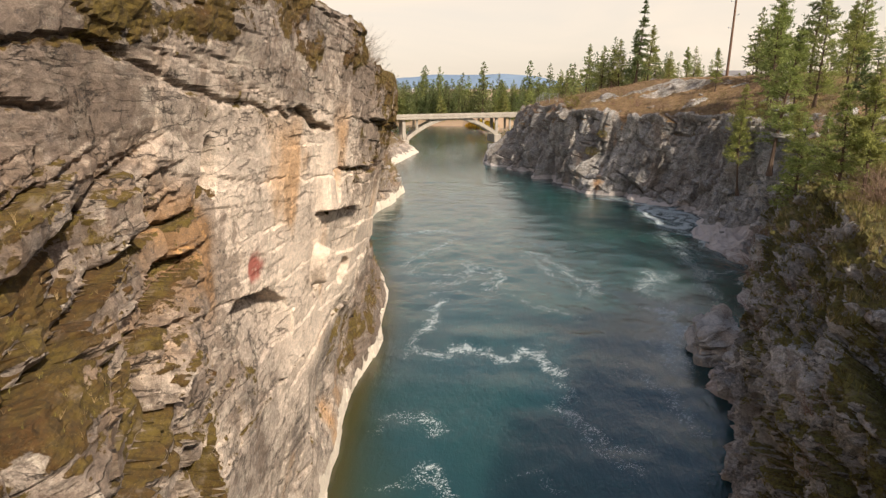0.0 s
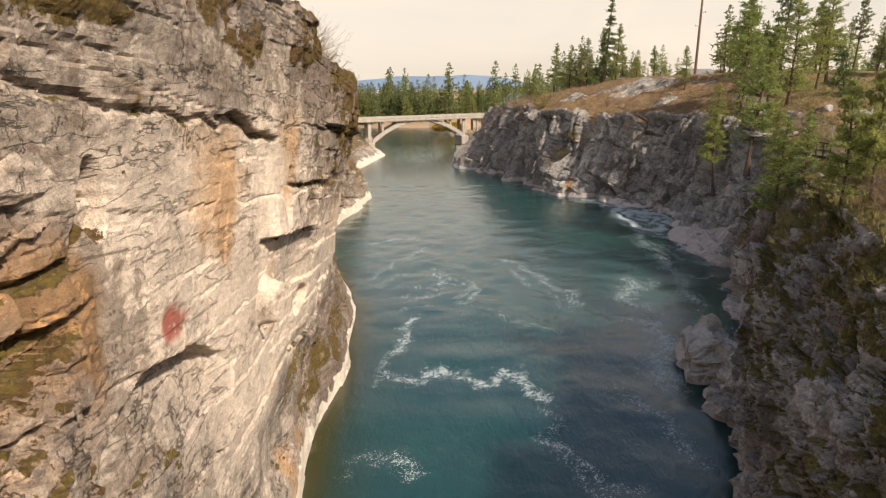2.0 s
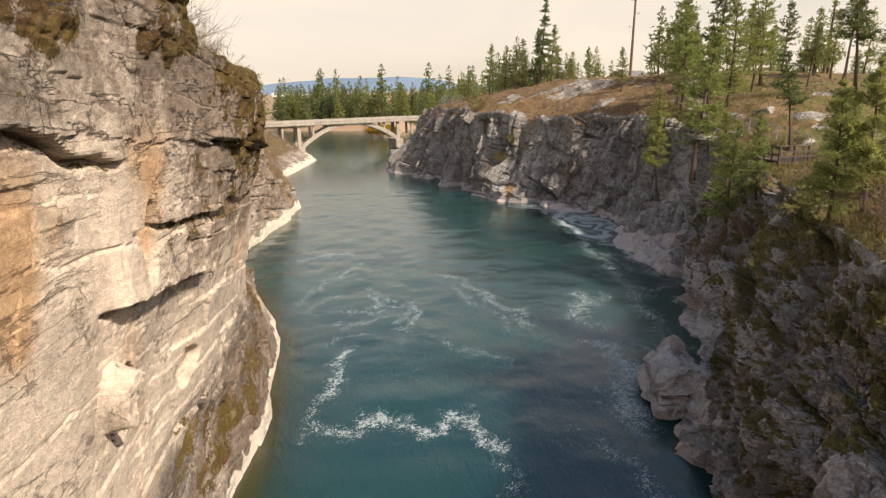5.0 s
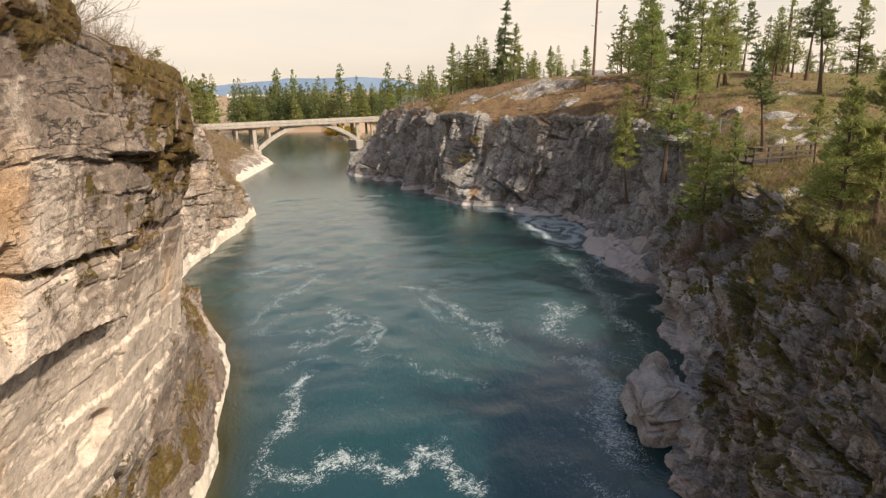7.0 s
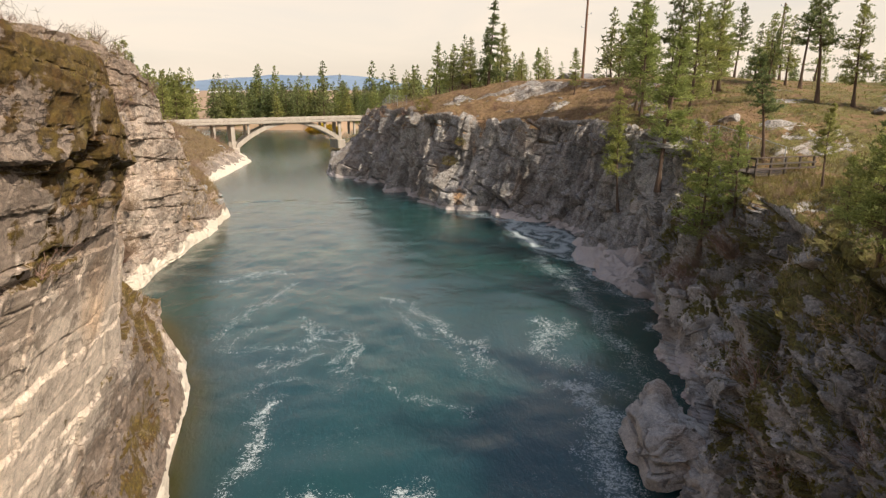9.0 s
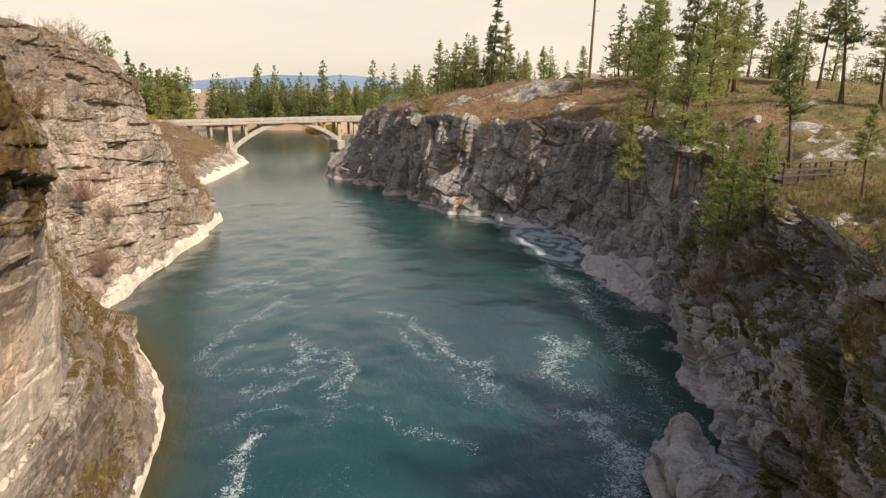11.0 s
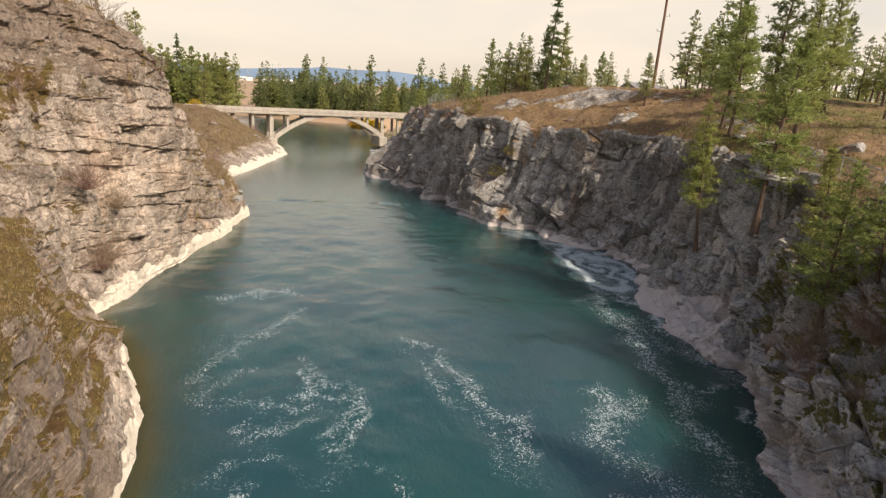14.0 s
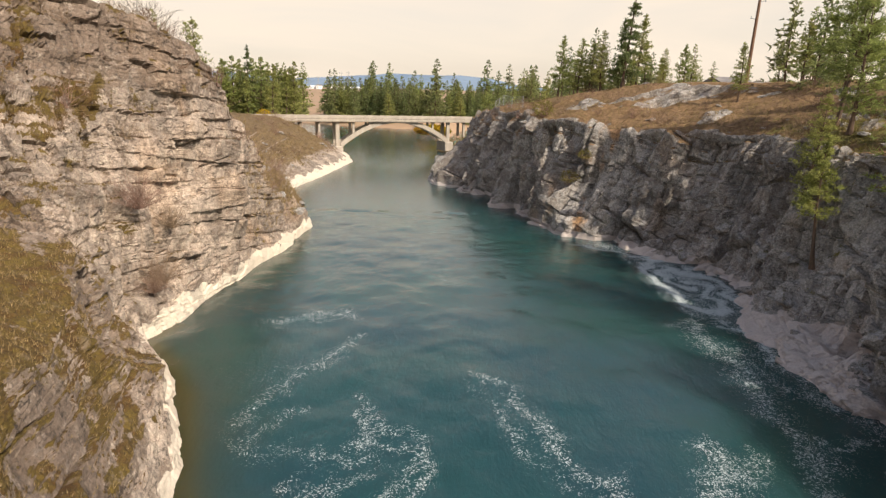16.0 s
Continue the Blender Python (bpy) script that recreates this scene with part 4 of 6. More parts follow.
# ---- river ----
FOAM_LINES = [  # half width, strength, points x y ...
    (0.7, 0.95, [18.5, 96.0, 21.9, 93.8, 25.0, 88.0, 25.8, 83.6, 28.6, 81.3, 28.0, 76.0, 26.8, 73.2, 24.8, 66.5]),
    (0.5, 0.8, [22.0, 90.5, 24.5, 86.0, 26.4, 82.0, 26.0, 78.5, 24.6, 78.4]),
    (2.2, 0.36, [4.0, 80.0, 1.0, 88.0, -2.0, 96.0]), (0.35, 0.9, [23.9, 53.2, 23.3, 52.4]),
    (0.4, 0.95, [-3.0, 47.0, -3.9, 44.9, -3.9, 41.8, -4.3, 39.3, -4.5, 37.7, -4.7, 36.2]),
    (0.42, 0.92, [-4.4, 38.6, -3.4, 36.8, -2.3, 36.6, -1.9, 38.2, -1.1, 38.6, 0.3, 37.8, 1.5, 36.6, 2.7, 37.8, 4.3, 37.3, 4.8, 35.7, 5.5, 34.3]),
    (1.0, 0.66, [-9.7, 70.5, -7.5, 72.2, -4.4, 72.0]),
    (0.75, 0.58, [-2.6, 68.5, -4.8, 64.7, -6.1, 62.8, -7.6, 59.5, -8.1, 55.8, -6.2, 53.9]),
    (0.6, 0.5, [-5.1, 59.0, -6.5, 56.9, -6.7, 54.8]),
    (0.42, 0.75, [-2.0, 58.0, -1.1, 56.0, 1.6, 55.3, 2.1, 53.8, 1.3, 50.8, 0.3, 50.3]),
    (0.32, 0.7, [-5.0, 51.9, -3.9, 52.7, -2.1, 52.4, -0.9, 53.1]),
    (0.35, 0.6, [-2.7, 50.7, -2.2, 49.8, -3.7, 49.2, -4.5, 47.4]),
    (0.45, 0.68, [4.7, 64.0, 6.5, 61.5, 7.7, 58.1, 8.5, 55.2, 9.0, 52.4, 10.2, 52.4, 10.0, 49.2]),
    (0.4, 0.5, [5.9, 56.9, 7.1, 54.7, 8.6, 50.6, 8.6, 48.3]),
    (0.35, 0.5, [1.6, 49.6, 3.2, 48.8, 3.9, 47.2, 5.5, 45.5, 7.2, 43.6]),
    (0.8, 0.7, [21.5, 72.3, 21.3, 64.6, 20.9, 58.8, 19.9, 53.4, 19.5, 49.9]),
    (0.5, 0.66, [21.3, 58.7, 22.3, 56.5, 24.7, 55.9]),
    (0.8, 0.62, [17.6, 54.7, 15.6, 54.2, 13.7, 51.6, 14.9, 49.1]),
    (1.5, 0.52, [14.9, 49.1, 16.1, 46.9, 17.0, 44.7, 18.3, 43.6]),
    (0.65, 0.95, [13.2, 45.7, 15.1, 45.2, 14.6, 43.2, 14.3, 41.9]),
    (1.2, 0.5, [19.4, 49.9, 19.0, 46.9, 19.1, 44.1]),
    (0.4, 0.62, [5.9, 59.4, 6.2, 56.7, 7.4, 54.9]),
    (0.55, 0.66, [8.6, 56.5, 8.5, 54.5, 8.9, 52.7, 10.5, 52.7]),
    (0.8, 0.75, [15.6, 55.5, 15.7, 53.1, 14.3, 51.3]),
    (0.6, 0.55, [-5.2, 55.0, -3.4, 54.3, -2.7, 55.0]),
    (0.5, 0.55, [-2.1, 53.2, -3.4, 52.1, -3.9, 50.9]),
    (0.4, 0.75, [-2.0, 54.8, -1.0, 54.7]),
    (0.45, 0.6, [-2.2, 59.6, -1.0, 57.5, 1.4, 57.0, 2.3, 55.7, 1.1, 53.7, 0.8, 52.4, -0.1, 51.6]),
    (0.8, 0.62, [20.2, 72.8, 21.8, 70.0, 22.7, 66.5, 22.9, 61.6]),
    (1.2, 0.55, [20.7, 68.3, 21.1, 63.8, 21.4, 58.9, 21.0, 55.0]),
    (0.4, 0.75, [-5.7, 27.4, -4.6, 28.4, -3.1, 29.4, -1.5, 27.3]),
    (0.4, 0.75, [4.6, 30.2, 6.0, 28.3, 7.5, 26.3]),
    (0.5, 0.55, [5.3, 32.7, 5.4, 30.8, 4.9, 30.0]),
    (0.8, 0.85, [13.9, 43.7, 14.7, 42.0, 12.8, 38.6, 12.6, 35.3]),
    (0.55, 0.7, [10.0, 34.2, 11.0, 32.1, 11.5, 29.9, 11.6, 27.9]),
    (0.35, 0.8, [-4.7, 22.7, -3.2, 23.5, -2.6, 24.2, -1.4, 23.2]),
    (0.35, 0.6, [4.8, 28.9, 5.9, 26.9, 7.3, 24.6]),
    (0.3, 0.45, [1.4, 23.7, 2.6, 24.0, 3.6, 23.2]),
    (0.5, 0.4, [0.6, 47.4, -2.1, 50.0, -5.6, 47.6, -4.4, 44.7]),
    (0.5, 0.42, [-1.1, 54.8, 0.9, 52.7, 1.3, 49.7, 0.3, 47.7]),
    (0.8, 0.4, [4.8, 62.0, 6.2, 58.1, 7.4, 54.0, 8.7, 50.4, 9.7, 47.8]),
]


def make_river():
    xs = spaced((-420, -40, 40), (-40, -22, 3), (-22, 32, 0.30), (32, 60, 4), (60, 440, 40))
    ys = spaced((-45, 16, 2), (16, 60, 0.24), (60, 112, 0.36), (112, 210, 2), (210, 330, 12))
    gx, gy = np.meshgrid(xs, ys, indexing="ij")
    x, y = gx.ravel(), gy.ravel()
    p = np.stack([x, y, 0 * x], 1)
    wx, wy = x + 0.55 * fbm(p / 2.2, 5, 81, 0.7), y + 0.75 * fbm(p / 2.2, 5, 82, 0.7)
    foam = np.zeros_like(x)
    for half, strength, pts in FOAM_LINES:
        pts = np.array(pts).reshape(-1, 2)
        for a, b in zip(pts[:-1], pts[1:]):
            ab = b - a
            t = np.clip(((wx - a[0]) * ab[0] + (wy - a[1]) * ab[1]) / (ab @ ab), 0, 1)
            d = np.hypot(wx - a[0] - t * ab[0], wy - a[1] - t * ab[1])
            foam = np.maximum(foam, 0.80 * strength * np.exp(-(d / (half * 1.5)) ** 1.3))
    rs = np.interp(y, RIGHT_Y, R_SHORE)
    ls = np.interp(y, LEFT_Y, L_SHORE)
    edge_r, edge_l = rs - x, x - ls
    inside = (y > 20) & (y < 112)
    foam = np.maximum(foam, inside * 0.5 * step(y, 42, 50) * np.exp(-(np.clip(edge_r, 0, 99) / 3.0) ** 2) * (0.6 + 0.7 * fbm(p / 5, 3, 85)))
    foam = np.maximum(foam, inside * 0.15 * (0.4 + fbm(p / 7, 4, 86)))
    r = np.hypot((x - 25.5) / 4.2, (y - 82) / 13.0)
    turn = np.arctan2((y - 82) / 13.0, (x - 25.5) / 4.2)
    foam = np.maximum(foam, 0.92 * (1 - step(r, 0.75, 1.15)) * (0.52 + 0.48 * np.sin(turn + 7.5 * r + 1.6 * fbm(p / 2.2, 3, 87)) ** 2))
    foam *= 1 - 0.8 * np.exp(-(np.clip(edge_l, 0, 99) / 2.5) ** 2)
    shoal = 0.6 * np.exp(-(np.clip(edge_l, 0, 99) / 1.0) ** 2) * (y < 70) + 0.25 * np.exp(-(np.clip(edge_l, 0, 99) / 3) ** 2)
    z = 0.05 * fbm(p / 2.5, 3, 88) * ((y > 16) & (y < 112) & (np.abs(x) < 40))
    me = fast_mesh("river", np.stack([x, y, z], 1), grid_faces(len(xs), len(ys)))
    attribute(me, "foam", np.clip(foam, 0, 1))
    attribute(me, "shoal", np.clip(shoal, 0, 1))
    me.polygons.foreach_set("use_smooth", np.ones(len(me.polygons), bool))
    me.materials.append(M_WATER)
    return tagged(new("water", me), "teal green river with lacy foam in its eddies", "river", kind="structure")


make_river()


# ---- far land ----
def make_far_land():
    def sheet(name, xs, ys, fz, material, label):
        gx, gy = np.meshgrid(xs, ys, indexing="ij")
        x, y = gx.ravel(), gy.ravel()
        p = np.stack([x, y, 0 * x], 1)
        me = fast_mesh(name, np.stack([x, y, fz(x, y, p)], 1), grid_faces(len(xs), len(ys)))
        me.materials.append(material)
        return tagged(new(name, me), label, "ground", kind="structure")

    def plain(x, y, p):
        front = 296 + 0.30 * np.abs(x + 5) * (x < -5) + 6 * np.sin(x / 17.0) - 54 * np.exp(-((x - 3) / 7.0) ** 2)
        rise = step(y - front, 0, 14) * 3.0 + step(y - front, 10, 120) * 3.0 + step(y, 500, 2600) * 11
        return -4 * (1 - step(y - front, -12, 2)) + rise + 0.8 * fbm(p / 14, 3, 91)

    sheet("ground", spaced((-2400, -200, 100), (-200, 200, 5), (200, 2501, 100)), spaced((215, 420, 3), (420, 3300, 60)), plain, M_FIELD, "dry tan grassland beyond the river")

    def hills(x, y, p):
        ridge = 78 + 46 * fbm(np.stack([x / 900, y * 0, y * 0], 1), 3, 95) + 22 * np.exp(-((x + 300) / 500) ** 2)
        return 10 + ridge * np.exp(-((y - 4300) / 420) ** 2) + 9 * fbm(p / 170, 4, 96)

    sheet("hills", spaced((-3600, 3700, 60)), spaced((3300, 4700, 60)), hills, M_HILL, "wooded hills on the skyline, painted blue as distance haze")


make_far_land()


# ---- trees ----
def tufts(tips, ways, length, width, blades, rng, spread=0.9):
    """Sprays of narrow needle blades that fan out round each tip."""
    n = len(tips)
    out = np.repeat(ways, blades, 0) + spread * rng.normal(size=(n * blades, 3))
    out /= np.linalg.norm(out, axis=1)[:, None] + 1e-9
    side = np.cross(out, rng.normal(size=out.shape))
    side /= np.linalg.norm(side, axis=1)[:, None] + 1e-9
    a = np.repeat(tips, blades, 0)
    l = np.repeat(np.broadcast_to(length, n), blades)[:, None] * rng.uniform(0.6, 1.25, (n * blades, 1))
    w = width * rng.uniform(0.7, 1.3, (n * blades, 1))
    v = np.stack([a - side * w, a + side * w, a + out * l], 1).reshape(-1, 3)
    return v, np.arange(n * blades * 3).reshape(-1, 3)


def pine_meshes(seed, height, start, radius, kind, detail=1.0, blades=9, width=0.042):
    """Trunk with limbs, and the crown, of one conifer. kind: 'pine' open and clumpy, 'fir' a dense spire."""
    rng = np.random.default_rng(seed)
    tr = height * 0.011 + 0.05
    ks = np.linspace(0, 1, 9)
    bend = np.stack([0.02 * height * np.sin(ks * 3 + seed), 0.02 * height * np.cos(ks * 2.3 + seed) - 0.02 * height * math.cos(seed), ks * height], 1)
    bend[:, 0] -= bend[0, 0]
    rad = tr * (1 - 0.93 * ks) * (1 + 0.6 * np.exp(-ks * 25))
    wood = [rods(bend[i:i + 1], bend[i + 1:i + 2], rad[i], rad[i + 1], 7 if detail > 0.6 else 4) for i in range(8)]
    count = int((92 if kind == "pine" else 84 if detail > 0.7 else 150) * detail ** 0.4 * (1 - start) / 0.75)
    hs = start + (1 - start) * np.sort(rng.uniform(0, 0.985, count)) ** 0.92
    az = rng.uniform(0, math.tau, count)
    rel = (hs - start) / (1 - start)
    if kind == "pine":
        reach = radius * ((1 - rel) ** 0.88 * (0.55 + 0.45 * step(rel, 0.0, 0.22)) + 0.03) * rng.uniform(0.5, 1.2, count)
        lift = rng.uniform(-0.32, 0.18, count) + 0.55 * rel
    else:
        reach = radius * ((1 - rel) ** 0.9 + 0.02) * rng.uniform(0.6, 1.15, count)
        lift = rng.uniform(-0.38, -0.02, count) + 0.35 * rel
    base = np.stack([np.interp(hs, ks, bend[:, k]) for k in range(3)], 1)
    d = np.stack([np.cos(az) * np.cos(lift), np.sin(az) * np.cos(lift), np.sin(lift)], 1)
    tip = base + d * reach[:, None]
    tip[:, 2] += (0.12 if kind == "pine" else -0.05) * reach
    bough = slice(None, None, 3) if detail < 0.6 else slice(None)
    wood.append(rods(base[bough], tip[bough], (0.10 * tr + 0.016 * reach)[bough], 0.008, 3))
    tips, ways, lens = [], [], []
    per = max(2, int((3.4 if kind == "pine" else 4.2) * detail ** 0.5 + 0.5))
    plain = detail < 0.7 and kind == "fir"
    inner = 1 if plain else max(2, int((5 if kind == "pine" else 4) * detail ** 0.7))
    for b, t, r, way in zip(base, tip, reach, d):
        m = max(1, int(round(per * (0.3 + 0.9 * r / radius))))
        u = np.linspace(1.0, 0.42 if kind == "pine" else 0.22, m) + rng.uniform(-0.08, 0.08, m)
        size = (0.11 if kind == "pine" else 0.10) * r + 0.06
        for w in u:
            c = b + (t - b) * w
            tips.append(c + rng.normal(size=(inner, 3)) * np.array([1, 1, 0.5]) * size)
            ways.append(np.tile(way + np.array([0, 0, 0.4 if kind == "pine" else 0.05]), (inner, 1)))
            lens.append(np.full(inner, 0.5 + (1.9 if plain else 0.6) * min(1, r / (0.7 * radius))))
    tips.append(bend[-1] - np.array([0, 0, 1]) * rng.uniform(0, 0.07 * height, (6, 1)))
    ways.append(np.tile([0, 0, 1.6], (6, 1)))
    lens.append(np.full(6, 0.45))
    tips, ways, lens = np.concatenate(tips), np.concatenate(ways), np.concatenate(lens)
    scale = (height / 13.0) ** 0.5 / max(detail, 0.2) ** 0.22
    crown = tufts(tips, ways, 0.38 * scale * lens, width * scale, blades, rng, 0.8 if kind == "pine" else 0.65)
    v, f = merged(wood)
    return fast_mesh("trunk", v, f), fast_mesh("crown", *crown)


def tree(variant, x, y, z, scale=1.0, lean=(0, 0), spin=0.0, label="", group=""):
    """One conifer at a place: its root at the foot, trunk and crown under it."""
    trunk, crown, mat, words = variant
    root = thing("pine_tree" if mat is M_PINE else "fir_tree", pose(x, y, z - 0.15, lean[0], lean[1], spin) @ Matrix.Scale(scale, 4), label or words, "tree", group)
    part_mesh("trunk", trunk, M_BARK, root)
    part_mesh("crown", crown, mat, root)
    return root


def variant(seed, height, start, radius, kind, mat, words, detail=1.0, blades=9, width=0.042):
    t, c = pine_meshes(seed, height, start, radius, kind, detail, blades, width)
    return t, c, mat, words


PINE_A = variant(1, 12, 0.22, 2.4, "pine", M_PINE, "yellow-green ponderosa pine with an open crown", 1.1, 7, 0.034)
PINE_B = variant(2, 12, 0.14, 2.9, "pine", M_PINE, "broad olive-green pine with clumped needles", 1.1, 7, 0.034)
PINE_C = variant(3, 12, 0.36, 2.0, "pine", M_PINE, "slim pine with a bare lower trunk", 1.1, 7, 0.034)
PINE_D = variant(4, 8, 0.05, 2.3, "pine", M_PINE, "young bushy pine growing from the rocks", 1.1, 7, 0.034)
FIR_A = variant(5, 15, 0.10, 2.3, "fir", M_FIR, "tall dark fir with a dense pointed crown", 1.2)
FIR_B = variant(6, 12, 0.06, 2.2, "fir", M_FIR, "dark green fir with drooping boughs", 0.8, 8, 0.05)
MID_A = variant(11, 12, 0.20, 2.3, "pine", M_PINE, "yellow-green pine on the plateau", 0.7, 5, 0.056)
MID_B = variant(12, 12, 0.10, 2.5, "pine", M_PINE, "bushy light green pine", 0.7, 5, 0.056)
FAR_A = variant(7, 14, 0.04, 3.2, "fir", M_FARFIR, "distant dark conifer of the riverside wood", 0.5, 4, 0.12)
FAR_B = variant(8, 14, 0.06, 3.2, "fir", M_FARFIR, "distant olive conifer of the riverside wood", 0.5, 4, 0.12)
FAR_C = variant(9, 14, 0.03, 3.2, "fir", M_PINE, "distant light green conifer of the riverside wood", 0.5, 4, 0.12)
FAR_D = variant(13, 14, 0.02, 3.6, "pine", M_PINE, "full bright green tree beside the bridge", 0.7, 6, 0.11)
OPEN_A = variant(10, 12, 0.35, 2.0, "pine", M_FIR, "grey-green pine with a thin see-through crown", 0.8)


def make_trees():
    G = "pines on the east bank"
    spots = [  # variant, x, y, height, lean
        (FIR_A, 30.4, 126.0, 16.2, (0, 1)), (PINE_B, 27.5, 128.0, 9.6, (0, 0)), (PINE_B, 24.6, 131.0, 9.0, (0, 0)), (PINE_A, 33.5, 129.0, 11.5, (0, 0)),
        (FIR_B, 35.5, 131.0, 8.5, (0, 0)), (PINE_B, 37.5, 128.0, 6.5, (0, 0)), (PINE_C, 41.5, 130.0, 8.0, (0, 0)), (PINE_A, 22.0, 134.0, 10.2, (0, 0)),
        (PINE_A, 37.6, 103.0, 6.9, (0, 0)), (PINE_C, 43.6, 101.0, 7.8, (0, 2)), (OPEN_A, 47.0, 112.0, 6.0, (0, 0)), (PINE_B, 38.5, 132.0, 6.0, (0, 0)),
        (PINE_C, 37.5, 84.0, 13.0, (0, -2)), (PINE_A, 39.5, 86.5, 15.0, (0, 0)), (OPEN_A, 42.5, 84.0, 15.5, (0, 1)), (PINE_B, 35.8, 79.5, 11.5, (0, 0)),
        (PINE_B, 38.2, 73.8, 12.0, (0, 1)), (PINE_C, 36.6, 75.0, 8.5, (0, 1)), (PINE_A, 45.5, 81.0, 9.5, (0, 0)), (PINE_A, 48.5, 84.0, 13.5, (0, 2)),
        (OPEN_A, 52.0, 80.0, 7.5, (0, 3)), (OPEN_A, 35.4, 58.5, 9.0, (0, 8)), (OPEN_A, 51.0, 71.0, 13.0, (0, 6)), (PINE_A, 53.5, 69.0, 10.5, (0, 3)),
        (PINE_B, 56.5, 66.0, 12.0, (0, 0)), (PINE_C, 50.5, 90.0, 10.0, (0, 0)), (OPEN_A, 60.0, 84.0, 12.5, (0, 0)),
    ]
    for v, x, y, h, lean in spots:
        size = {PINE_D: 8, FIR_A: 15}.get(v, 12)
        tree(v, x, y, ground(x, y), h / size, lean, (x * 37 + y * 11) % 360, group=G)
    for v, x, y, z, h, lean in [
        (PINE_A, 30.2, 65.2, 8.3, 14.8, (0, -6)), (PINE_C, 30.2, 72.4, 7.0, 10.0, (0, -3)), (PINE_B, 31.4, 77.0, 9.0, 8.5, (0, -4)),
        (PINE_B, 27.4, 54.0, 5.2, 9.4, (0, 0)), (PINE_A, 28.6, 52.2, 7.4, 7.8, (0, 0)), (PINE_A, 29.0, 57.0, 6.6, 8.6, (0, -3)),
        (PINE_A, 17.6, 30.9, 10.6, 6.6, (0, -3)), (PINE_C, 18.3, 30.0, 10.9, 7.2, (0, 2)), (PINE_D, 20.2, 33.6, 12.0, 4.6, (0, 0)),
        (PINE_D, 23.0, 37.5, 10.0, 4.4, (0, 0)), (PINE_B, 25.5, 36.5, 12.6, 7.0, (0, 0)), (PINE_D, 21.5, 30.5, 12.4, 5.0, (0, 0)), (PINE_C, 31.4, 48.0, 11.8, 5.4, (0, 0)),
    ]:
        tree(v, x, y, ground(x, y, z), h / {PINE_D: 8, FIR_A: 15}.get(v, 12), lean, (x * 53 + y * 17) % 360, group=G)
    # west bank: a few small trees on the crest, the clump at the bridge
    W = "conifers on the west bank"
    for v, x, y, h in [(MID_B, -19.2, 84.0, 8.4), (MID_A, -20.4, 85.5, 9.4), (MID_B, -22.5, 88.0, 9.0), (MID_A, -21.4, 82.0, 6.6)]:
        tree(v, x, y, ground(x, y), h / 12, (0, 0), x * 40 % 360, group=W)
    rng = np.random.default_rng(12)
    for i in range(36):
        x, y = rng.uniform(-66, -42), rng.uniform(203, 236)
        tree((FAR_D, FAR_C, FAR_D)[i % 3], x, y, 7.0, rng.uniform(0.9, 1.3), (0, 0), i * 47, group=W)
    tree(FIR_A, -55, 210, 7.0, 1.4, group=W)
    for x, y, s in ((-56, 262, 1.25), (-58.5, 262, 1.2), (-53.0, 258, 1.35)):
        tree(FAR_A, x, y, 5.0, s, group=W)
    # the wood on the far bank and behind the east plateau
    F = "trees of the far wood"
    for i in range(135):
        x = rng.uniform(-52, 75)
        y = 303 + 0.2 * abs(x) + rng.uniform(0, 46)
        tree((FAR_A, FAR_B, FAR_C, FAR_A)[i % 4], x, y, 3.4, (1.45 if i % 7 == 0 else 1.0) * rng.uniform(1.0, 1.4), (0, 0), i * 61, group=F)
    for i in range(84):
        x = rng.uniform(-48, 40)
        tree((FAR_A, FAR_C, FAR_B)[i % 3], x, 300 + 0.2 * abs(x) + rng.uniform(0, 14), 2.0, rng.uniform(0.9, 1.25), (0, 0), i * 29, group=F)
    for i in range(60):
        x = rng.uniform(14, 60)
        y = rng.uniform(160, 235) + 0.3 * x
        tree((FAR_B, FAR_C, FAR_A)[i % 3], x, y, ground(x, y) if y < 230 else 8, rng.uniform(0.5, 0.95), (0, 0), i * 71, group=F)
    for i in range(36):
        x, y = rng.uniform(19, 48), rng.uniform(130, 168)
        tree((MID_A, MID_B, FAR_B, MID_A)[i % 4], x, y, ground(x, y), rng.uniform(0.45, 0.8), (0, 0), i * 31, group=G)
    for i in range(24):
        x, y = rng.uniform(44, 80), rng.uniform(84, 130)
        tree((MID_A, MID_B, OPEN_A, FAR_A)[i % 4], x, y, ground(x, y), rng.uniform(0.5, 0.95), (0, 0), i * 37, group=G)
    for i in range(50):
        x = rng.uniform(52, 230)
        y = rng.uniform(120, 250)
        tree((FAR_A, FAR_B, FAR_C)[i % 3], x, y, 15.5, rng.uniform(0.45, 0.85), (0, 0), i * 83, group=F)


make_trees()


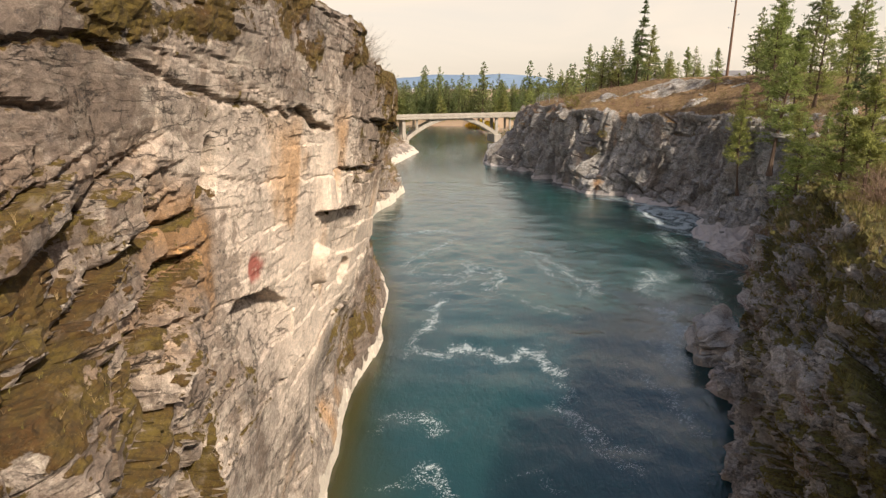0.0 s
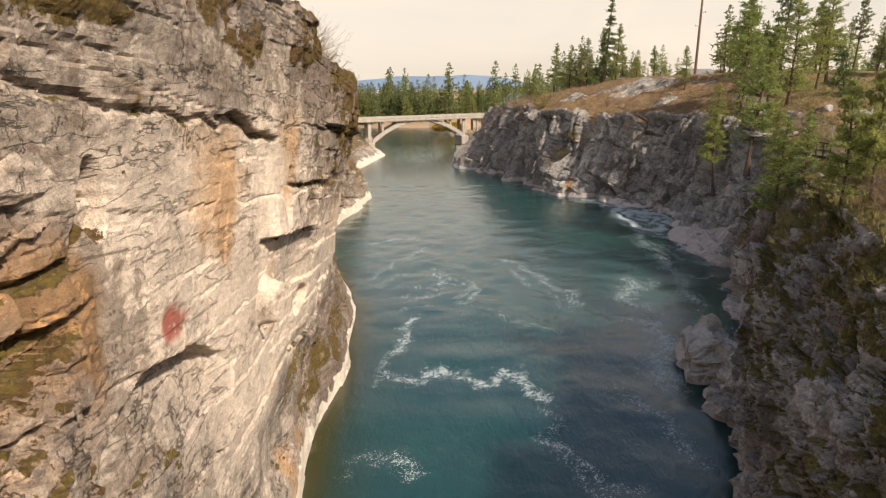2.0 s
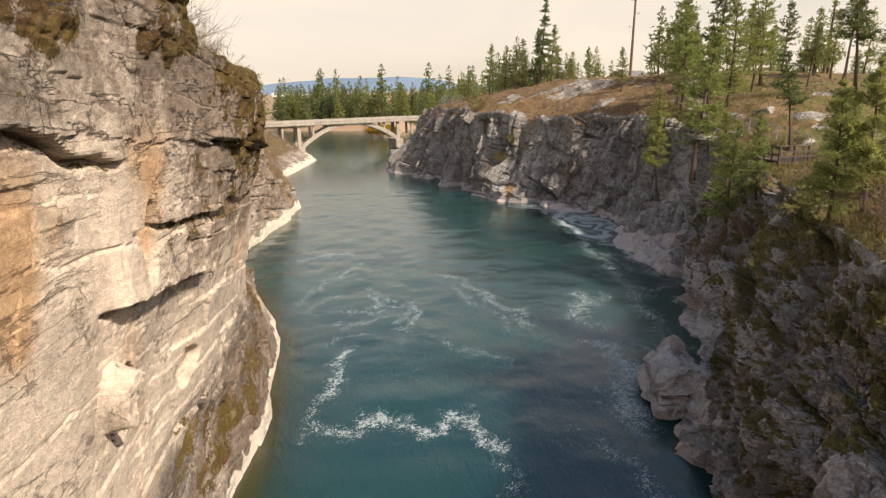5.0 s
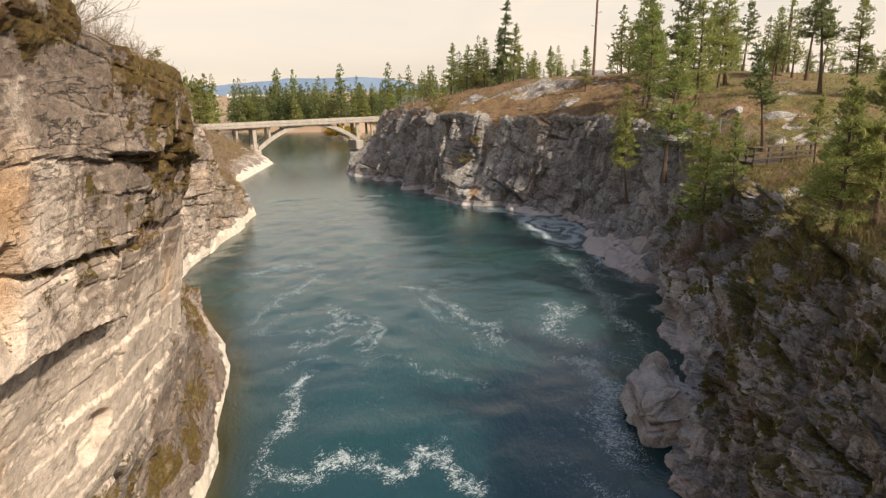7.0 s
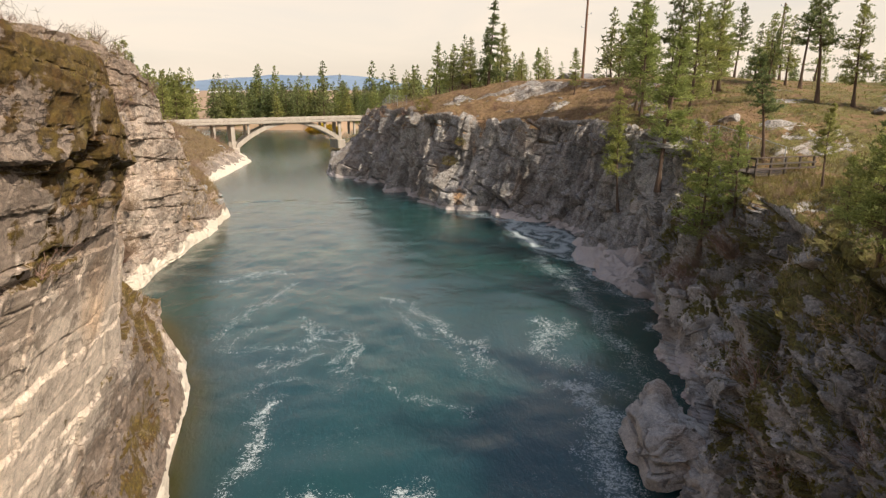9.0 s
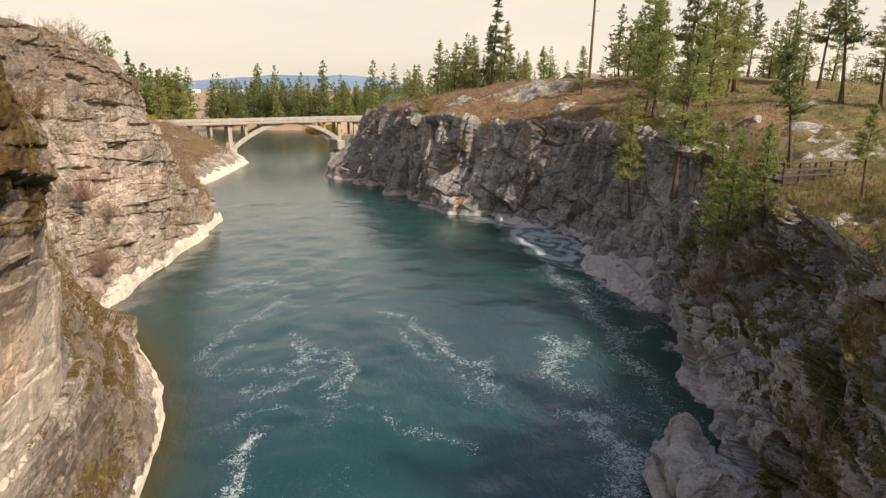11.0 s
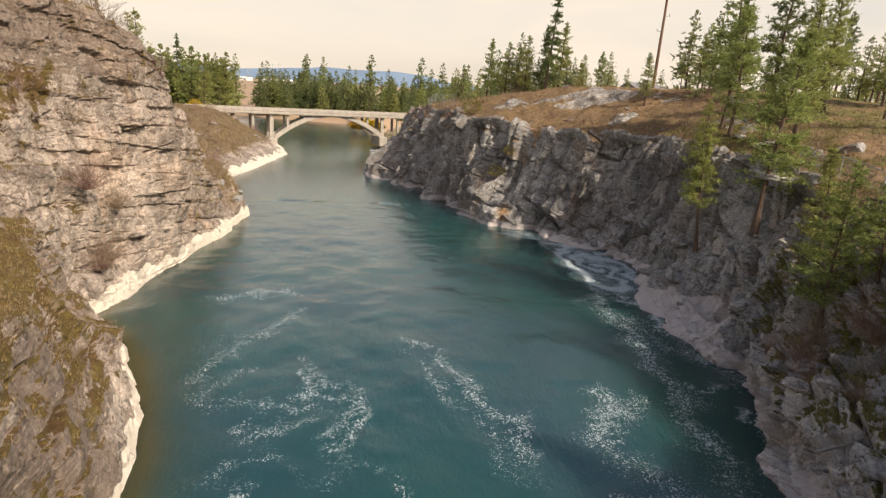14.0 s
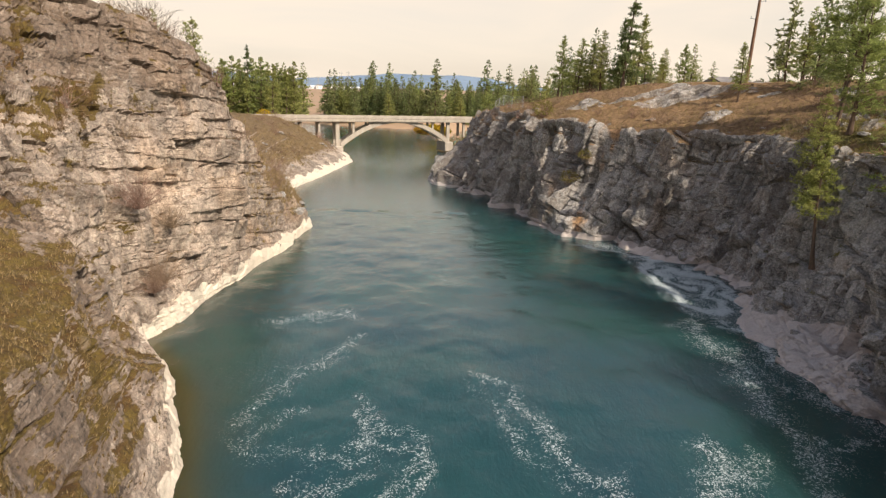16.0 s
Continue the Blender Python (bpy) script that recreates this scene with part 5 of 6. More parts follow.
# ---- bridge ----
def make_bridge():
    root = thing("arch_bridge", pose(-10.0, 194.9, 0, 0, 0, 20), "pale concrete open-spandrel arch road bridge over the river", "bridge")
    z_top = 9.75
    part("deck", boxed((92, 6.8, 0.55), (-13, 0, z_top - 1.15), bevel=0.05), M_CONCRETE, root)
    part("roadway", boxed((92, 5.8, 0.06), (-13, 0, z_top - 0.845)), M_ASPHALT, root, "grey asphalt roadway")
    for s in (-1, 1):
        part("edge_beam", boxed((92, 0.35, 0.55), (-13, s * 3.15, z_top - 1.32), bevel=0.04), M_CONCRETE, root)
        parapet = part("parapet", boxed((66, 0.25, 0.62), (-9.5, s * 3.3, z_top - 0.50), bevel=0.03), M_CONCRETE, root)
        for k in range(23):
            part("parapet_post", boxed((0.35, 0.34, 0.70), (-42.0 + 66 * k / 22 - 0.3, s * 3.3, z_top - 0.47), bevel=0.02), M_CONCRETE, parapet)
    # arch ribs
    x0, x1, za, zb, crown = -15.6, 14.3, 2.0, 3.0, 8.35
    for s in (-1, 1):
        bm = bmesh.new()
        rings = []
        for k in range(41):
            t = k / 40
            x = x0 + (x1 - x0) * t
            chord = za + (zb - za) * t
            mid = (za + zb) / 2
            z = chord + (crown - mid) * (1 - (2 * t - 1) ** 2)
            thick = 0.42 + 0.30 * abs(2 * t - 1)
            rings.append([bm.verts.new((x, s * 2.2 + dy, z + dz)) for dy, dz in ((-0.4, -thick), (0.4, -thick), (0.4, thick), (-0.4, thick))])
        for a, b in zip(rings[:-1], rings[1:]):
            for k in range(4):
                bm.faces.new((a[k], a[(k + 1) % 4], b[(k + 1) % 4], b[k]))
        bm.faces.new(rings[0])
        bm.faces.new(rings[-1][::-1])
        bmesh.ops.recalc_face_normals(bm, faces=bm.faces)
        part("arch_rib", bm, M_CONCRETE, root)
        for x, wide, foot in ((-25.6, 0.55, 4.0), (-21.0, 0.55, 2.6), (-16.3, 1.0, 0.5), (-12.1, 0.6, 4.6), (-7.7, 0.5, 7.0), (9.9, 0.5, 5.6), (14.4, 0.9, 1.6), (19.1, 0.55, 4.2), (23.4, 0.55, 5.6)):
            h = z_top - 1.4 - foot
            bm = boxed((wide, 0.7, h), (x, s * 2.2, foot + h / 2), bevel=0.03)
            box(bm, (wide + 0.3, 0.95, 0.3), (x, s * 2.2, z_top - 1.6), bevel=0.02)
            part("column", bm, M_CONCRETE, root)
    for x, z in ((-16.2, 0.6), (14.5, 1.6)):
        part("footing", boxed((2.4, 6.6, 2.6), (x, 0, z), bevel=0.15), M_CONCRETE, root, "stained concrete footing at the bank")
    part("abutment", boxed((7, 6.8, 4.5), (31, 0, 6.6), bevel=0.1), M_CONCRETE, root)
    part("abutment", boxed((14, 6.8, 4.5), (-52, 0, 6.3), bevel=0.1), M_CONCRETE, root)


make_bridge()


# ---- rocks ----
def boulder_mesh(seed, size, material, strata=0.0, wet=0.9, fine=4):
    bm = bmesh.new()
    bmesh.ops.create_icosphere(bm, subdivisions=fine, radius=1)
    v = np.array([w.co[:] for w in bm.verts])
    f = np.array([[w.index for w in q.verts] for q in bm.faces])
    bm.free()
    if strata:
        v = np.sign(v) * np.abs(v) ** 0.62
        v /= np.abs(v).max() * 1.05
    rng = np.random.default_rng(seed)
    # cut the ball with a few planes, then break it into joints
    for _ in range(11):
        d = rng.normal(size=3)
        d /= np.linalg.norm(d)
        over = v @ d - rng.uniform(0.52, 0.85) * (1.45 if strata else 1)
        v = v - np.maximum(over, 0)[:, None] * d
    p = v * np.array(size)
    n = v / (np.linalg.norm(v, axis=1)[:, None] + 1e-9)
    s = min(size)
    off = blocks(p + seed * 9.1, (0.9 * s, 0.9 * s, 0.5 * s), 0.16 * s, 0.07 * s, seed, 0.4, (20, 10, seed * 40), 0.03 * s)
    off += facets(p + seed, (0.8 * s, 0.8 * s, 0.6 * s), 0.22 * s, seed)
    if strata:
        off += strata * masonry(p, 0.24 * s, 1.6 * s, 0.06, 0.09 * s, 0.09 * s, 0.035 * s, seed)
    off += 0.03 * s * fbm(p / s * 4, 3, seed)
    p = p + n * off[:, None]
    me = fast_mesh("boulder", p, f)
    up = n[:, 2]
    fb = fbm(p / 0.8, 3, seed + 5)
    for key, val in (("moss", np.clip(0.45 * step(up, 0.3, 0.9) + 0.25 * fb, 0, 1) * (strata == 0)), ("soil", 0 * up), ("bleach", 1 - step(p[:, 2] + 0.2 * fb, wet - 2.0, wet - 1.4)), ("dark", 0.4 + 0 * up), ("warm", 0.3 + 0 * up), ("red", 0 * up), ("pale", 1.3 * (strata > 0) + 0 * up)):
        attribute(me, key, val)
    me.materials.append(material)
    return me


def make_rocks():
    label = "large tan layered boulder at the waterline"
    big = tagged(new("boulder", boulder_mesh(31, (2.0, 3.4, 1.95), M_ROCK_R, 1.8, 1.0, 6)), label, "boulder")
    big.matrix_world = pose(16.0, 38.9, 0.15, 4, -10, -16)
    tail = tagged(new("boulder", boulder_mesh(36, (1.7, 2.6, 1.5), M_ROCK_R, 1.0, 0.6, 5)), "grey broken boulder beside the larger one", "boulder")
    tail.matrix_world = pose(16.6, 35.0, 0.6, -6, -12, -12)
    kinds = [boulder_mesh(40 + k, (0.8 + 0.2 * k, 0.7, 0.55), M_ROCK_R, 0, -9, 3) for k in range(5)]
    rng = np.random.default_rng(5)

    def scatter(count, mask, p, nrm, lo, hi, words, group):
        idx = np.where(mask)[0]
        for i in rng.choice(idx, min(count, len(idx)), replace=False):
            s = rng.uniform(lo, hi)
            ob = tagged(new("rock", kinds[int(rng.integers(5))]), words, "rock", group)
            x, y, z = p[i]
            ob.matrix_world = pose(x, y, z - 0.05 * s, rng.uniform(-15, 15), rng.uniform(-15, 15), rng.uniform(0, 360)) @ Matrix.Diagonal((s, s, s * rng.uniform(0.7, 1.1), 1))

    flat = NR[:, 2] > 0.6
    scatter(46, flat & (PR[:, 2] > 0.5) & (PR[:, 2] < 4.5) & (PR[:, 1] > 36) & (PR[:, 1] < 92), PR, NR, 0.35, 1.3, "angular grey rock on the shore ledge", "fallen rocks on the shore")
    scatter(12, flat & (PR[:, 2] > 10) & (PR[:, 1] > 62) & (PR[:, 1] < 130) & (PR[:, 0] < 60), PR, NR, 0.4, 1.3, "grey outcrop rock in the dry grass", "rocks on the plateau")
    scatter(9, flat & (PR[:, 1] < 40) & (PR[:, 2] > 5) & (PR[:, 1] > 16) & (PR[:, 0] < 26), PR, NR, 0.4, 1.1, "mossy dark rock on the steep bank", "rocks on the steep bank")
    scatter(34, (NL[:, 2] > 0.5) & (PL[:, 1] > 90) & (PL[:, 1] < 185) & (PL[:, 2] > 2.6) & (PL[:, 0] > -45), PL, NL, 0.4, 1.2, "brown weathered rock on the scrubby slope", "rocks on the west slope")


make_rocks()


# ---- shrubs ----
def twig_mesh(seed, height, width, twigs, thick=0.010):
    rng = np.random.default_rng(seed)
    a, b, r = [], [], []
    for _ in range(twigs // 6):
        az, lift = rng.uniform(0, math.tau), rng.uniform(0.5, 1.45)
        d = np.array([math.cos(az) * math.cos(lift) * width / height * 1.6, math.sin(az) * math.cos(lift) * width / height * 1.6, math.sin(lift)])
        root = np.array([rng.normal() * 0.1 * width, rng.normal() * 0.1 * width, -0.1])
        l = height * rng.uniform(0.5, 1.0)
        mid = root + d * l * 0.5 + rng.normal(size=3) * 0.06 * height
        tip = mid + d * l * 0.5 + rng.normal(size=3) * 0.10 * height
        a += [root, mid]
        b += [mid, tip]
        r += [thick * 1.9, thick * 1.2]
        for _ in range(5):
            u = rng.uniform(0.2, 1.0)
            s = mid + (tip - mid) * u if u > 0.5 else root + (mid - root) * (u + 0.4)
            e = s + (d * 0.5 + rng.normal(size=3) * 0.55) * height * rng.uniform(0.15, 0.34)
            a.append(s)
            b.append(e)
            r.append(thick * 0.8)
    v, f = rods(a, b, np.array(r), np.array(r) * 0.4, 3)
    return fast_mesh("stem", v, f)


def leaf_mesh(seed, height, width, count, blade=0.16):
    rng = np.random.default_rng(seed)
    d = rng.normal(size=(count, 3))
    d /= np.linalg.norm(d, axis=1)[:, None]
    tips = d * rng.uniform(0.35, 1.0, (count, 1)) ** 0.5 * np.array([width, width, height * 0.5]) * (1 + 0.25 * vnoise(d * 2.2, seed))[:, None] + [0, 0, height * 0.5]
    return fast_mesh("foliage", *tufts(tips, d + [0, 0, 0.5], blade, 0.18 * blade, 5, rng, 1.0))


SHRUBS = [twig_mesh(60 + k, 1.5, 1.0 + 0.25 * k, 126) for k in range(4)]
LEAVES = [leaf_mesh(80, 1.5, 0.9, 240), leaf_mesh(81, 1.3, 1.1, 260)]


WILLOW = leaf_mesh(82, 1.6, 1.1, 300, 0.36)


DENSE = twig_mesh(71, 1.5, 1.1, 700, 0.006)


def shrub(x, y, z, s, words, group, leafy=None, k=0, stems=None):
    root = thing("shrub", pose(x, y, z, 0, 0, (x * 91 + y * 37) % 360) @ Matrix.Scale(s, 4), words, "shrub", group)
    part_mesh("stem", stems or SHRUBS[k % 4], M_TWIG, root)
    if leafy:
        me = WILLOW if leafy is M_YELLOW else LEAVES[k % 2]
        part_mesh("foliage", me, leafy, root)
    return root


def make_shrubs():
    rng = np.random.default_rng(9)
    bare = "bare reddish-brown shrub with fine twigs"
    for x, y, z, s in ((26.9, 50.3, 6.6, 1.4), (26.2, 49.0, 6.4, 1.2), (24.6, 51.5, 4.2, 1.3), (23.6, 49.5, 3.4, 1.1), (26.2, 52.5, 4.8, 1.1), (28.4, 47.0, 8.6, 1.2), (24.4, 47.5, 4.2, 0.8), (17.4, 27.2, 10.4, 1.1), (18.6, 28.6, 11.0, 1.2), (14.4, 26.6, 7.2, 1.0), (25.6, 55.0, 3.0, 0.8)):
        shrub(x, y, ground(x, y, z), s, bare, "bare shrubs on the east bank", stems=DENSE)
    for x, y, z, s in ((-5.0, 25.0, 18.2, 0.9), (-4.7, 26.2, 18.0, 0.6), (-4.9, 24.3, 18.6, 0.7)):
        shrub(x, y, ground(x, y, z), s, "grey twiggy bush on the cliff crest", "crest bushes", stems=DENSE)
    for x, y, z, s in ((-16.9, 69.2, 12.4, 1.6), (-17.2, 67.8, 13.2, 1.5), (-16.6, 71.0, 12.0, 1.2), (-17.0, 68.4, 14.4, 1.0)):
        shrub(x, y, ground(x, y, z), s, "grey leafless bush clinging to a ledge of the cliff", "ledge bushes", stems=DENSE)
    idx = np.where((NL[:, 2] > 0.45) & (PL[:, 1] > 84) & (PL[:, 1] < 185) & (PL[:, 2] > 2.2) & (PL[:, 0] > -50))[0]
    for i in rng.choice(idx, 62, replace=False):
        x, y, z = PL[i]
        shrub(x, y, z, rng.uniform(0.7, 1.6), "low brown scrub on the dry slope", "scrub on the west slope", k=int(i))
    idx = np.where((NL[:, 2] > 0.35) & (PL[:, 1] > 60) & (PL[:, 1] < 88) & (PL[:, 2] > 15) & (PL[:, 0] > -23))[0]
    for i in rng.choice(idx, 24, replace=False):
        x, y, z = PL[i]
        shrub(x, y, z, rng.uniform(0.6, 1.2), "grey-brown brush along the crest of the cliff", "crest brush", k=int(i))
    idx = np.where((NL[:, 2] > 0.5) & (PL[:, 1] > 20) & (PL[:, 1] < 84) & (PL[:, 2] > 12) & (LAY_L["moss"] + LAY_L["soil"] > 0.4) & (PL[:, 0] > -27))[0]
    for i in rng.choice(idx, 34, replace=False):
        x, y, z = PL[i]
        shrub(x, y, z, rng.uniform(0.3, 0.65) if y < 40 else rng.uniform(0.6, 1.2), "small twiggy bush on the cliff top", "bushes on the west cliff", k=int(i))
    idx = np.where((NR[:, 2] > 0.55) & (PR[:, 1] > 84) & (PR[:, 1] < 165) & (PR[:, 2] > 9.5) & (PR[:, 0] < 48))[0]
    for i in rng.choice(idx, 62, replace=False):
        x, y, z = PR[i]
        shrub(x, y, z, rng.uniform(0.6, 1.4), "dry tan brush along the cliff top", "brush on the east cliff", k=int(i))
    idx = np.where((NR[:, 2] > 0.4) & (PR[:, 1] > 17) & (PR[:, 1] < 84) & (PR[:, 2] > 4) & (PR[:, 0] < 60))[0]
    for i in rng.choice(idx, 70, replace=False):
        x, y, z = PR[i]
        shrub(x, y, z, rng.uniform(0.4, 1.1), "brown leafless shrub among the rocks", "shrubs on the east bank", k=int(i))
    for x, y, z, s in ((18.6, 104.5, 10.0, 1.1), (16.6, 116.0, 13.6, 1.6), (20.0, 103.0, 9.0, 0.9)):
        shrub(x, y, ground(x, y, z), s, "small green bush rooted in the cliff", "green bushes", M_GREENGRASS, k=1)
    for x, y, s in ((-5.5, 250, 1.5), (-3.0, 248.5, 2.0), (-0.5, 247.5, 2.2), (1.8, 247, 2.0), (4.2, 247, 1.6), (-47, 200, 1.6)):
        shrub(x, y, 1.2 if x > -20 else 7.5, s, "bright yellow willow bush at the water", "yellow willows", M_YELLOW, k=int(x) % 2)


make_shrubs()


# ---- grass ----
def make_grass(name, p, nrm, mask, count, height, material, label, seed, blades=6):
    rng = np.random.default_rng(seed)
    idx = rng.choice(np.where(mask)[0], count)
    at = p[idx] + rng.normal(size=(count, 3)) * [0.12, 0.12, 0.0]
    way = nrm[idx] * 0.3 + [0, 0, 0.9]
    h = height * rng.uniform(0.6, 1.4, (count, 1))
    tips, base = [], np.repeat(at, blades, 0)
    out = np.repeat(way, blades, 0) + rng.normal(size=(count * blades, 3)) * 0.42
    side = np.cross(out, rng.normal(size=out.shape))
    side /= np.linalg.norm(side, axis=1)[:, None] + 1e-9
    hh = np.repeat(h, blades, 0)
    wide = 0.05 * height
    v = np.stack([base - side * wide, base + side * wide, base + out * hh], 1).reshape(-1, 3)
    me = fast_mesh(name, v, np.arange(len(v)).reshape(-1, 3))
    me.materials.append(material)
    return tagged(new(name, me), label, "grass", kind="stuff")


NEAR_MOSS = (LAY_L["moss"] > 0.55) & (NL[:, 2] > 0.25) & (PL[:, 2] > 1.5)
make_grass("dry_grass", PL, NL, NEAR_MOSS & (PL[:, 1] > 4) & (PL[:, 1] < 36), 2600, 0.08, M_GRASS, "tufts of dry grass in the moss of the west cliff", 1)
make_grass("mossy_grass", PL, NL, NEAR_MOSS & (PL[:, 1] > 4) & (PL[:, 1] < 70), 5200, 0.055, M_GREENGRASS, "short green and brown grass on mossy ledges", 2)
make_grass("dry_grass", PL, NL, NEAR_MOSS & (PL[:, 1] > 40) & (PL[:, 1] < 70), 3600, 0.15, M_GRASS, "dry grass on the mossy bank", 3)
make_grass("dry_grass", PR, NR, (NR[:, 2] > 0.6) & (PR[:, 2] > 9) & (PR[:, 1] > 14) & (PR[:, 1] < 140) & (PR[:, 0] < 60), 13000, 0.24, M_GRASS, "dry tan grass over the east plateau", 4)
make_grass("green_grass", PR, NR, (NR[:, 2] > 0.6) & (LAY_R["moss"] > 0.42) & (PR[:, 2] > 3) & (PR[:, 1] > 14) & (PR[:, 1] < 110) & (PR[:, 0] < 75), 12000, 0.24, M_GREENGRASS, "new green grass between the pines", 5)


make_grass("slope_grass", PL, NL, (NL[:, 2] > 0.35) & (PL[:, 1] > 84) & (PL[:, 1] < 186) & (PL[:, 2] > 2.4) & (PL[:, 0] > -50), 5000, 0.34, M_GRASS, "dry grass over the scrubby west slope", 6)


# ---- timber platform, fence, poles, log ----
def rod_part(name, a, b, r0, r1, material, parent, sides=8, label=""):
    v, f = rods([a], [b], r0, r1, sides)
    return part_mesh(name, fast_mesh(name, v, f), material, parent, label)


def make_platform():
    root = thing("viewing_platform", pose(34.7, 56.0, 10.9, 0, 0, 6), "weathered timber viewing platform with railings on the cliff", "platform")
    for k in range(17):
        part("plank", boxed((0.30, 2.6, 0.05), (-2.7 + 0.335 * k, 0.6, 0.0), bevel=0.006), M_PLANK, root)
    for y in (-0.6, 0.6, 1.8):
        part("joist", boxed((5.8, 0.10, 0.22), (0, y, -0.14), bevel=0.01), M_PLANK, root)
    for k in range(5):
        x = -2.75 + 1.375 * k
        part("post", boxed((0.14, 0.14, 2.6), (x, -0.72, -0.15), bevel=0.012), M_PLANK, root)
    part("top_rail", boxed((5.9, 0.20, 0.06), (0, -0.72, 1.18), bevel=0.01), M_PLANK, root)
    for z in (0.32, 0.72):
        part("rail", boxed((5.8, 0.05, 0.14), (0, -0.80, z), bevel=0.008), M_PLANK, root)
    for k in range(3):
        part("post", boxed((0.14, 0.14, 1.3), (-2.75, 0.1 + 0.85 * k, 0.5), bevel=0.012), M_PLANK, root)
    for z in (0.5, 1.12):
        part("side_rail", boxed((0.06, 2.6, 0.14), (-2.82, 0.6, z), bevel=0.008), M_PLANK, root)
    top = thing("stone_slab", pose(31.7, 66.2, 12.0, 0, 6, -12), "flat pale slab over a dark hole in the cliff", "slab")
    part("slab", boxed((2.8, 3.0, 0.42), (0, 0, 0), bevel=0.09), M_ROCK_R, top)


make_platform()


def make_fence(points, height, words, gap=0.15):
    root = thing("wire_fence", pose(0, 0, 0), words, "fence")
    pts = [Vector(p) for p in points]
    up = Vector((0, 0, height))
    a, b = [], []
    for s, e in zip(pts[:-1], pts[1:]):
        rod_part("top_rail", s + up, e + up, 0.025, 0.025, M_STEEL, root, 6)
        n = int((e - s).length / gap)
        for k in range(n):
            u, w = s.lerp(e, k / n), s.lerp(e, min(1, (k + 3) / n))
            a += [u, u + up]
            b += [w + up, w]
    for p in pts:
        rod_part("post", p - Vector((0, 0, 0.3)), p + up * 1.02, 0.04, 0.04, M_STEEL, root, 8)
    v, f = rods(a, b, 0.005, 0.005, 3)
    part_mesh("mesh", fast_mesh("mesh", v, f), M_STEEL, root, "diagonal wire mesh")


def at_ground(x, y):
    return (x, y, ground(x, y))


make_fence([at_ground(33.8, 66.5), at_ground(34.6, 63.5), at_ground(35.4, 60.5), at_ground(36.6, 57.6)], 1.5, "grey chain-link fence running down to the platform")
make_fence([at_ground(12.6, 146), at_ground(12.9, 142), at_ground(13.3, 138), at_ground(14.2, 133), at_ground(15.5, 129)], 1.9, "grey wire fence along the bluff beside the bridge", 0.5)


def make_pole(x, y, z, height, lean, words, pegs):
    root = thing("utility_pole", pose(x, y, z, 0, lean, 0), words, "utility pole", "poles on the plateau")
    rod_part("shaft", (0, 0, -0.5), (0, 0, height), 0.24, 0.13, M_POLE, root, 12)
    for k in range(pegs):
        h = height - 0.6 - 2.1 * k
        side = 1 if k % 2 else -1
        arm = rod_part("insulator", (0, 0, h), (0.75 * side, 0, h + 0.12), 0.045, 0.05, M_STEEL, root, 8, "short grey insulator arm")
        rod_part("cap", (0.75 * side, 0, h + 0.02), (0.75 * side, 0, h + 0.32), 0.08, 0.05, M_STEEL, arm, 8)


make_pole(42.2, 110.9, ground(42.2, 110.9), 17.0, 1.0, "tall brown wooden utility pole on the bluff", 5)
make_pole(72.9, 105.0, 15.8, 14.6, 2.0, "brown wooden utility pole behind the pines", 4)


def make_log():
    pts = np.array([[21.3, 45.7, 2.6], [22.2, 45.7, 2.85], [23.2, 45.8, 3.0], [24.2, 46.1, 3.15], [25.1, 46.4, 3.3]])
    pts[:, 2] += max(ground(x, y, z) + 0.06 - z for x, y, z in pts)
    v, f = merged([rods(pts[i:i + 1], pts[i + 1:i + 2], 0.08 - 0.01 * i, 0.07 - 0.01 * i, 8) for i in range(4)])
    root = thing("fallen_log", pose(0, 0, 0), "long grey driftwood log across the shore ledge", "log")
    part_mesh("trunk", fast_mesh("trunk", v, f), M_DEADWOOD, root)
    part_mesh("branch", fast_mesh("branch", *rods([pts[3]], [pts[3] + [0.7, 0.9, 0.5]], 0.05, 0.02, 6)), M_DEADWOOD, root)


make_log()


def make_snag(x, y, height):
    root = thing("dead_tree", pose(x, y, ground(x, y)), "bare grey dead tree standing on the crest", "tree")
    rng = np.random.default_rng(3)
    rod_part("trunk", (0, 0, -0.3), (0.25, 0, height), 0.14, 0.03, M_DEADWOOD, root, 8)
    for k in range(9):
        h, az = height * rng.uniform(0.35, 0.95), rng.uniform(0, math.tau)
        l = rng.uniform(0.3, 0.9)
        rod_part("limb", (0.25 * h / height, 0, h), (l * math.cos(az), l * math.sin(az), h + 0.3 * l), 0.03, 0.01, M_DEADWOOD, root, 5)


make_snag(-23.5, 98.0, 5.5)


